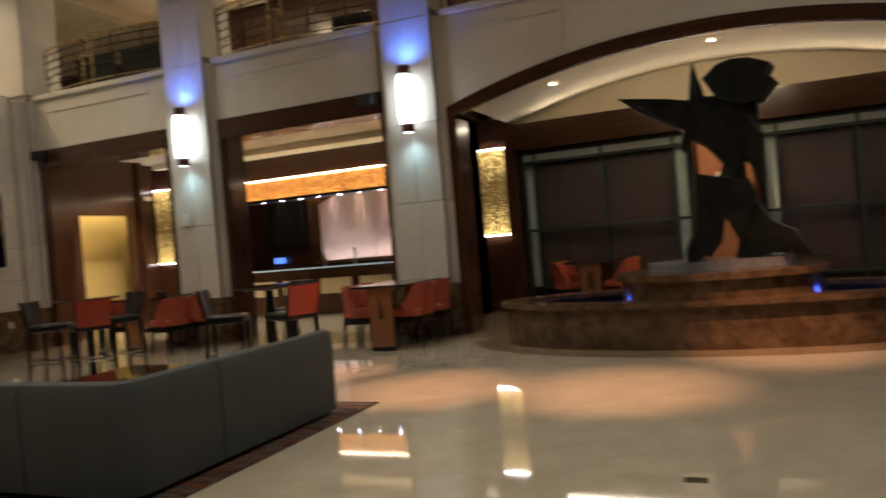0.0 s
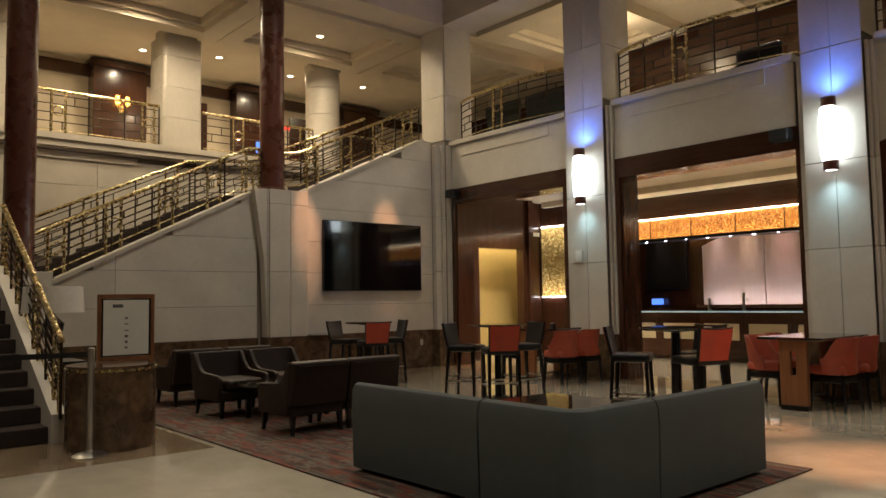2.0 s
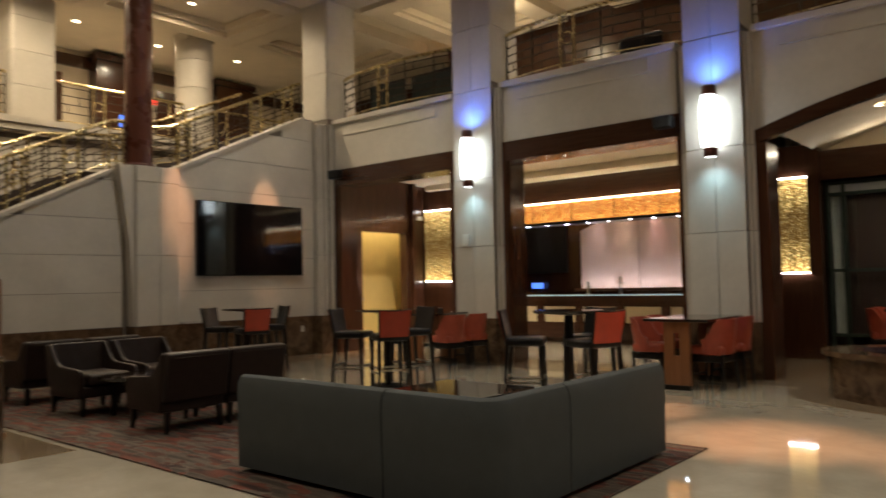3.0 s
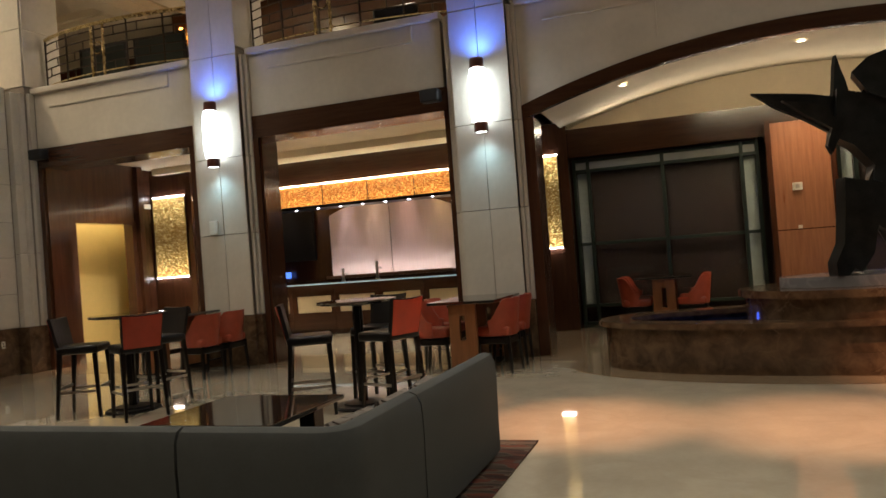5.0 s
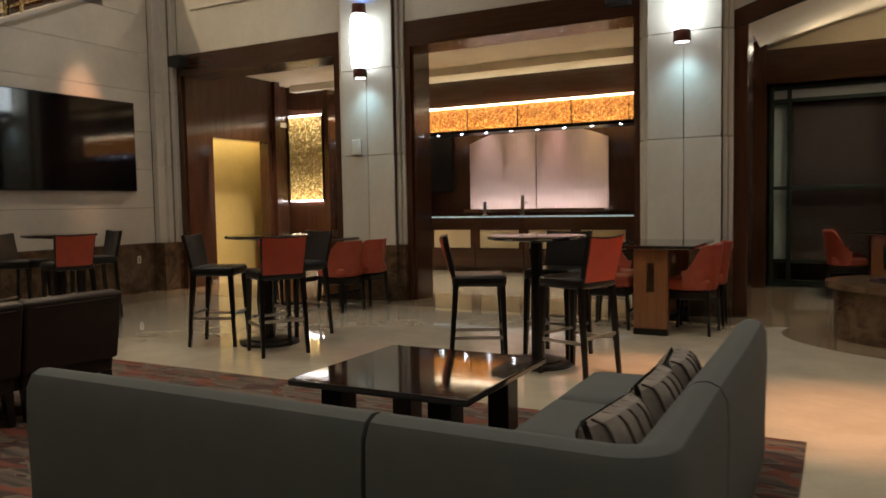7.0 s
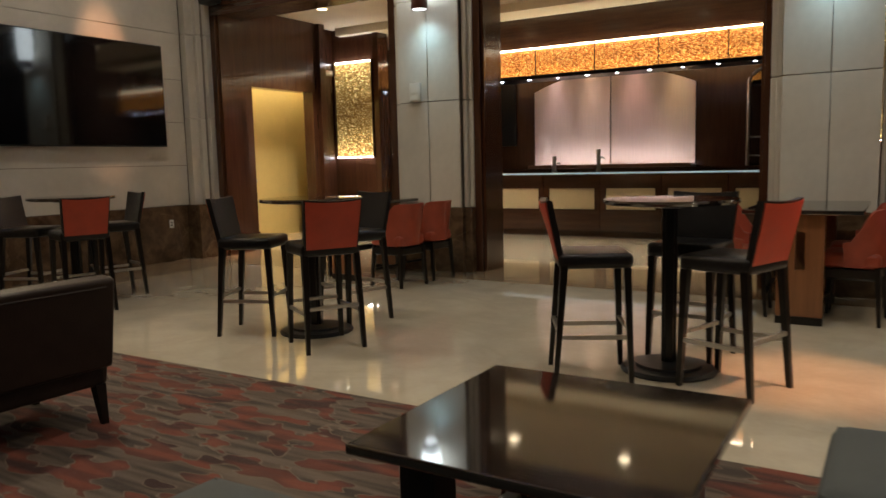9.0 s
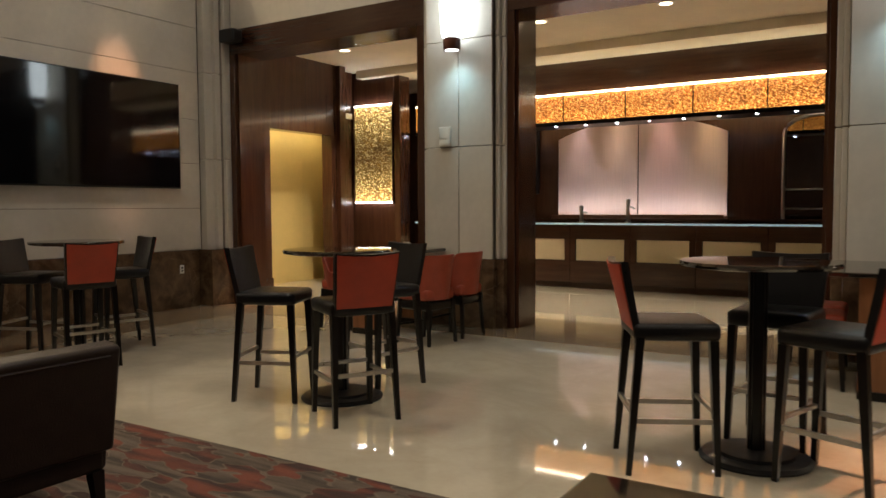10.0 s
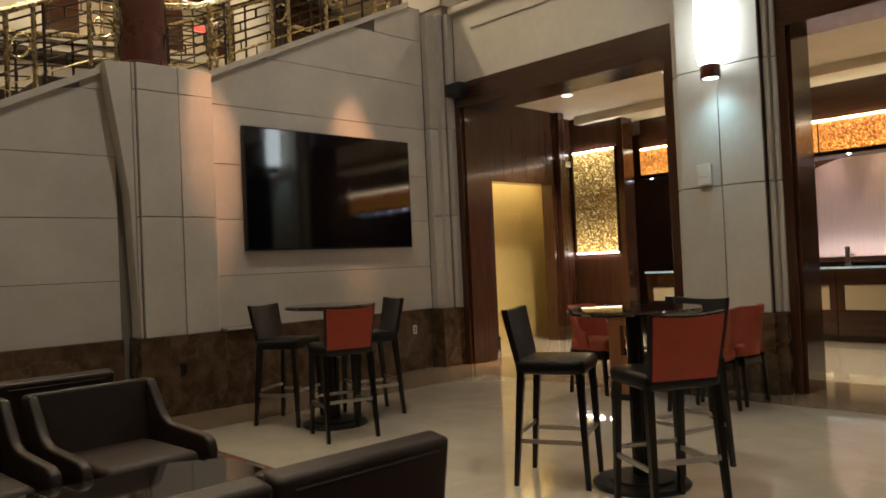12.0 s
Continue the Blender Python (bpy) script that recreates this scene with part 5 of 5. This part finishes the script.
first = None
for x, y, ln in ((-4.39, 8.95, 1.28), (-9.16, 9.36, 1.0), (-2.24, 12.27, 1.1)):
    if first is None or ln != 1.3:
        t = thing("dining_table", "dark topped dining table on slotted walnut slab legs", "table", "dining tables", pose(x, y, 0.004))
        dining_table_parts(t, ln)
        first = t
first = None
for x, y, dx, dy in ((-4.03, 9.33, -1, 0.1), (-4.01, 9.90, -1, -0.05), (-4.89, 9.37, 1, 0.05), (-4.92, 9.93, 1, 0.0),
                     (-8.33, 9.34, -1, 0.15), (-8.31, 9.89, -1, 0.05), (-9.67, 9.70, 1, 0.0),
                     (-2.69, 12.65, 1, 0.1), (-1.81, 12.65, -1, 0.1), (-2.69, 13.15, 1, 0.0), (-1.81, 13.15, -1, 0.0)):
    if first is None:
        first = thing("tub_chair", "rust-red leather tub chair on dark tapered legs", "chair", "tub chairs", facing(x, y, dx, dy, 0.003))
        tub_chair_parts(first)
    else:
        copy_thing(first, facing(x, y, dx, dy, 0.003))
nb = thing("napkin_holder", "small black box on the dining table", "holder", m=pose(-8.79, 9.65, 0.884))
bx("box", BLACK_PLASTIC, nb, -0.04, 0.04, -0.03, 0.03, 0, 0.09, 0.006, 2)
bx("napkins", PAPER, nb, -0.03, 0.03, -0.018, 0.018, 0.08, 0.094)


def armchair_parts(t, w=0.69):
    h = w / 2
    bx("seat_frame", LEATHER, t, -h + 0.02, h - 0.02, -0.32, 0.34, 0.20, 0.32, 0.02, 2)
    bx("seat_cushion", LEATHER, t, -h + 0.10, h - 0.10, -0.22, 0.37, 0.32, 0.46, 0.045, 4)
    bm = bmesh.new()
    box(bm, -h + 0.004, h - 0.004, -0.09, 0.02, 0.0, 0.47, 0.022, 3, pose(0, -0.28, 0.31, 9, 0, 0))
    part("backrest", bm, LEATHER, t)
    bm = bmesh.new()
    tube(bm, [(-h + 0.06, -0.437, 0.72), (0, -0.439, 0.72), (h - 0.06, -0.437, 0.72)], 0.006, 6)
    part("seam", bm, LEATHER, t)
    for sx in (-1, 1):
        bm = bmesh.new()
        prism(bm, [(-0.29, 0.20), (0.35, 0.20), (0.365, 0.44), (0.35, 0.49), (0.30, 0.515), (-0.08, 0.535), (-0.15, 0.565), (-0.20, 0.62), (-0.285, 0.735), (-0.31, 0.765), (-0.355, 0.765), (-0.372, 0.745)],
              sx * (h - 0.052), sx * (h + 0.004), "x")
        bmesh.ops.bevel(bm, geom=bm.edges[:], offset=0.015, segments=3, affect="EDGES", profile=0.5)
        part("arm", bm, LEATHER, t)
        for y in (-0.30, 0.31):
            bm = bmesh.new()
            taper(bm, sx * (h - 0.05), y * 1.06, 0, 0.016, sx * (h - 0.06), y, 0.21, 0.028)
            part("leg", bm, BLACKWOOD, t)


first = None
for x, y, dx, dy in ((-7.53, 4.03, -1, 0.0), (-7.54, 4.74, -1, 0.02), (-9.24, 3.99, 1, 0.06), (-9.26, 4.76, 1, 0.06), (-10.66, 4.0, -1, 0), (-10.68, 4.76, -1, 0)):
    if first is None:
        first = thing("armchair", "dark brown leather wing-sided armchair on the carpet", "armchair", "leather armchairs", facing(x, y, dx, dy, 0.014))
        armchair_parts(first)
    else:
        copy_thing(first, facing(x, y, dx, dy, 0.014))
hx = thing("low_table", "low black table with clipped corners between the armchairs", "table", m=pose(-8.52, 4.40, 0.014))
bm = bmesh.new()
prism(bm, [(-0.18, -0.62), (0.18, -0.62), (0.32, -0.42), (0.32, 0.42), (0.17, 0.66), (-0.17, 0.66), (-0.32, 0.42), (-0.32, -0.42)], 0.41, 0.445)
part("tabletop", bm, LACQUER, hx)
bx("apron", BLACKWOOD, hx, -0.26, 0.26, -0.46, 0.46, 0.345, 0.41)
for sx in (-0.22, 0.22):
    for sy in (-0.42, 0.42):
        bx("leg", BLACKWOOD, hx, sx - 0.025, sx + 0.025, sy - 0.025, sy + 0.025, 0, 0.36)

# ---- by the stairs ----
pd = thing("stone_pedestal", "oval brown marble pedestal with a brass rim by the stairs", "pedestal", m=pose(-8.19, 2.19, 0.002))
for nm, mt, grow, z0, z1 in (("block", EMPERADOR, 0.0, 0, 0.755), ("rim", BRASS, 0.008, 0.757, 0.785), ("cap", EMPERADOR, -0.008, 0.786, 0.81)):
    bm = bmesh.new()
    prism(bm, [((0.46 + grow) * math.cos(k * math.pi / 24), (0.42 + grow) * math.sin(k * math.pi / 24) + 0.03) for k in range(48)], z0, z1)
    part(nm, bm, mt, pd)
sg = thing("notice_stand", "walnut-framed standing notice board with a printed sheet", "sign", m=pose(-8.69, 2.52, 0.002, 0, 0, 90))
for a, b in ((-0.30, -0.262), (0.262, 0.30)):
    bx("post", WOOD_MID, sg, a, b, -0.02, 0.02, 0.0, 1.52, 0.004, 1)
bx("top_frame", WOOD_MID, sg, -0.261, 0.261, -0.02, 0.02, 1.475, 1.52)
bx("bottom_frame", WOOD_MID, sg, -0.261, 0.261, -0.02, 0.02, 0.80, 0.845)
bx("backing", BLACKWOOD, sg, -0.261, 0.261, 0.0, 0.012, 0.847, 1.473)
sheet = bx("notice_sheet", PAPER, sg, -0.24, 0.24, -0.006, -0.001, 0.862, 1.458)
for z, w, h in ((1.375, 0.11, 0.035), (1.25, 0.03, 0.02), (1.19, 0.04, 0.012), (1.12, 0.05, 0.012), (1.05, 0.035, 0.025), (0.99, 0.03, 0.025), (0.93, 0.03, 0.02)):
    bx("print_bar", INK, sheet, -w / 2 - (0.09 if z > 1.3 else 0), w / 2 - (0.09 if z > 1.3 else 0), -0.0075, -0.0062, z, z + h)
for y in (-0.28, 0.28):
    bx("foot", WOOD_MID, sg, y - 0.02, y + 0.02, -0.14, 0.14, 0, 0.03)
sn = thing("stanchion", "brushed steel queue post with a black belt", "stanchion", m=pose(-7.74, 1.90, 0.0))
bm = bmesh.new()
lathe(bm, [(0.15, 0.002), (0.155, 0.012), (0.12, 0.03), (0.04, 0.045), (0.03, 0.06)], 32)
part("base", bm, STEEL, sn)
bm = bmesh.new()
lathe(bm, [(0.03, 0.05), (0.03, 0.97), (0.034, 0.975), (0.034, 1.0), (0.02, 1.01)], 20)
part("post", bm, STEEL, sn)
bm = bmesh.new()
prism(bm, [(-0.02, -0.03), (-0.35, -1.7), (-0.348, -1.7), (-0.018, -0.03)], 0.92, 0.97)
part("belt", bm, BLACK_PLASTIC, sn)
tl = thing("side_table", "dark side table behind the pedestal", "table", m=pose(-10.28, 2.16, 0.002))
bx("top", BLACKWOOD, tl, -0.35, 0.35, -0.3, 0.3, 0.70, 0.74, 0.006, 1)
for sx in (-0.3, 0.3):
    for sy in (-0.25, 0.25):
        bx("leg", BLACKWOOD, tl, sx - 0.025, sx + 0.025, sy - 0.025, sy + 0.025, 0, 0.70)
lp = thing("table_lamp", "table lamp with a wide pale drum shade, unlit", "lamp", m=pose(-10.28, 2.16, 0.743))
bm = bmesh.new()
lathe(bm, [(0.09, 0), (0.10, 0.02), (0.05, 0.06), (0.10, 0.3), (0.13, 0.45), (0.03, 0.55), (0.015, 0.62)], 24)
part("base", bm, BRONZE, lp)
bm = bmesh.new()
lathe(bm, [(0.35, 0.58), (0.33, 0.90), (0.322, 0.90), (0.342, 0.58), (0.35, 0.58)], 40, cap=False)
part("shade", bm, SHADE, lp)

# ---- fountain ----


def ellipse(cx, cy, a, b, n=64):
    return [(cx + a * math.cos(2 * math.pi * i / n), cy + b * math.sin(2 * math.pi * i / n)) for i in range(n)]


bm = bmesh.new()
prism(bm, ellipse(-0.2, 9.65, 3.05, 1.55), 0.0005, 0.004)
tagged(part("floor_ring", bm, FLOOR_BROWN), "dark marble ring in the floor round the fountain", kind="structure")
fo = thing("fountain", "oval brown marble fountain with a raised central block", "fountain", m=pose(-0.2, 9.65, 0.004))


def oval_wall(name, mat, a, b, t, z0, z1, parent, cy=0.0, n=64, cx=0.0):
    bm = bmesh.new()
    o, i = ellipse(cx, cy, a, b, n), ellipse(cx, cy, a - t, b - t, n)
    ring = [[bm.verts.new((x, y, z)) for x, y in p] for p, z in ((o, z0), (o, z1), (i, z1), (i, z0))]
    for k in range(4):
        p, q = ring[k], ring[(k + 1) % 4]
        for j in range(n):
            bm.faces.new((p[j], p[(j + 1) % n], q[(j + 1) % n], q[j]))
    return part(name, bm, mat, parent)


oval_wall("basin_wall", EMPERADOR, 2.60, 1.12, 0.16, 0, 0.47, fo)
oval_wall("basin_rim", EMPERADOR, 2.68, 1.20, 0.36, 0.472, 0.53, fo)
bm = bmesh.new()
prism(bm, ellipse(0, 0, 2.40, 0.95), 0.30, 0.42)
part("water", bm, WATER, fo)
bm = bmesh.new()
prism(bm, ellipse(0.08, -0.25, 1.12, 0.84), 0.0, 0.74)
part("block", bm, EMPERADOR, fo)
oval_wall("block_moulding", EMPERADOR, 1.18, 0.90, 0.10, 0.0, 0.22, fo, -0.25, 64, 0.08)
oval_wall("block_bead", EMPERADOR, 1.15, 0.87, 0.06, 0.222, 0.27, fo, -0.25, 64, 0.08)
bm = bmesh.new()
prism(bm, ellipse(0.08, -0.25, 1.19, 0.91), 0.742, 0.82)
part("block_cap", bm, EMPERADOR, fo)
bm = bmesh.new()
prism(bm, ellipse(0.1, -0.36, 0.80, 0.46), 0.822, 0.93)
part("plinth", bm, marble("grey_marble", (0.22, 0.22, 0.24), (0.35, 0.35, 0.36), 0.15, 3), fo)

# ---- sculpture: folded bronze plates, one mesh ----
bm = bmesh.new()


def plate(poly, y, thick, rz=0.0, rx=0.0, bend=0.0):
    """One folded plate: an upright outline with thickness, curled about its middle line."""
    t = bmesh.new()
    prism(t, poly, -thick / 2, thick / 2, "y")
    bmesh.ops.triangulate(t, faces=t.faces[:])
    bmesh.ops.subdivide_edges(t, edges=t.edges[:], cuts=1)
    mid = sum(p[0] for p in poly) / len(poly)
    for v in t.verts:
        v.co.y += bend * (v.co.x - mid) ** 2 + 0.03 * math.sin(7 * v.co.z + 3 * v.co.x)
    bmesh.ops.transform(t, matrix=pose(0, y, 0, rx, 0, rz), verts=t.verts)
    me = bpy.data.meshes.new("plate")
    t.to_mesh(me)
    t.free()
    bm.from_mesh(me)
    bpy.data.meshes.remove(me)


plate([(-0.11, 2.02), (0.04, 2.15), (0.19, 2.19), (0.38, 2.17), (0.6, 2.07), (0.54, 1.98), (0.63, 1.89), (0.46, 1.71), (0.23, 1.69), (0.02, 1.8)], 0.0, 0.36, -8, 0, -0.4)
plate([(-0.25, 2.25), (-0.17, 1.98), (-0.14, 1.7), (-0.35, 1.73), (-0.29, 2.0)], 0.08, 0.07, 18, 0, 0)
plate([(-1.08, 1.94), (-0.51, 1.86), (-0.25, 1.8), (-0.15, 1.39), (-0.36, 1.46), (-0.6, 1.62), (-0.85, 1.76)], 0.0, 0.08, 8, 0, 0.15)
plate([(-0.85, 1.79), (-0.44, 1.7), (-0.27, 1.45), (-0.39, 1.22), (-0.43, 1.31), (-0.38, 1.48), (-0.64, 1.63)], -0.12, 0.06, 18, 0, 0.2)
plate([(-0.28, 1.88), (0.23, 1.72), (0.39, 1.54), (0.44, 1.36), (0.36, 1.06), (0.21, 1.06), (0.07, 0.9), (-0.02, 0.93), (0.01, 1.08), (-0.16, 1.3), (-0.34, 1.41)], 0.0, 0.32, 4, 0, 0.3)
plate([(0.35, 1.57), (0.46, 1.36), (0.43, 1.05), (0.44, 0.79), (0.36, 0.9), (0.28, 1.18)], -0.02, 0.12, -22, 0, 0)
plate([(0.03, 1.1), (0.24, 1.07), (0.26, 0.79), (-0.09, 0.84)], 0.0, 0.22, 0, 0, 0)
plate([(-0.31, 0.98), (-0.02, 0.91), (0.25, 0.87), (0.31, 0.63), (0.14, 0.34), (-0.03, 0.48), (-0.07, 0.21), (-0.22, 0.03), (-0.28, 0.07), (-0.35, 0.0), (-0.46, 0.0), (-0.46, 0.13), (-0.35, 0.32)], -0.05, 0.26, 10, 0, -0.3)
plate([(0.12, 0.81), (0.27, 0.79), (0.34, 0.63), (0.5, 0.38), (0.71, 0.27), (0.65, 0.04), (0.47, 0.04), (0.35, 0.0), (0.08, 0.01), (0.13, 0.2), (0.03, 0.43)], 0.05, 0.24, -10, 0, 0.25)
plate([(0.5, 0.38), (0.71, 0.27), (0.88, 0.0), (0.69, 0.0)], 0.06, 0.06, -16, 0, 0)
plate([(-0.1, 1.75), (0.12, 2.0), (0.4, 1.95), (0.42, 1.55), (-0.05, 1.5)], 0.04, 0.24, -4)
sc = part("sculpture", bm, STATUE)
sc.matrix_world = pose(0.02, 9.14, 0.934)
tagged(sc, "dark bronze abstract winged sculpture of folded plates on the fountain", "sculpture")
dr = thing("floor_drain", "small dark metal plate set in the marble floor", "floor plate", m=pose(-0.07, 4.27, 0))
bx("plate", BRONZE, dr, -0.06, 0.06, -0.04, 0.04, 0.0, 0.003)
bx("rim", STEEL, dr, -0.066, -0.061, -0.04, 0.04, 0.0, 0.004)
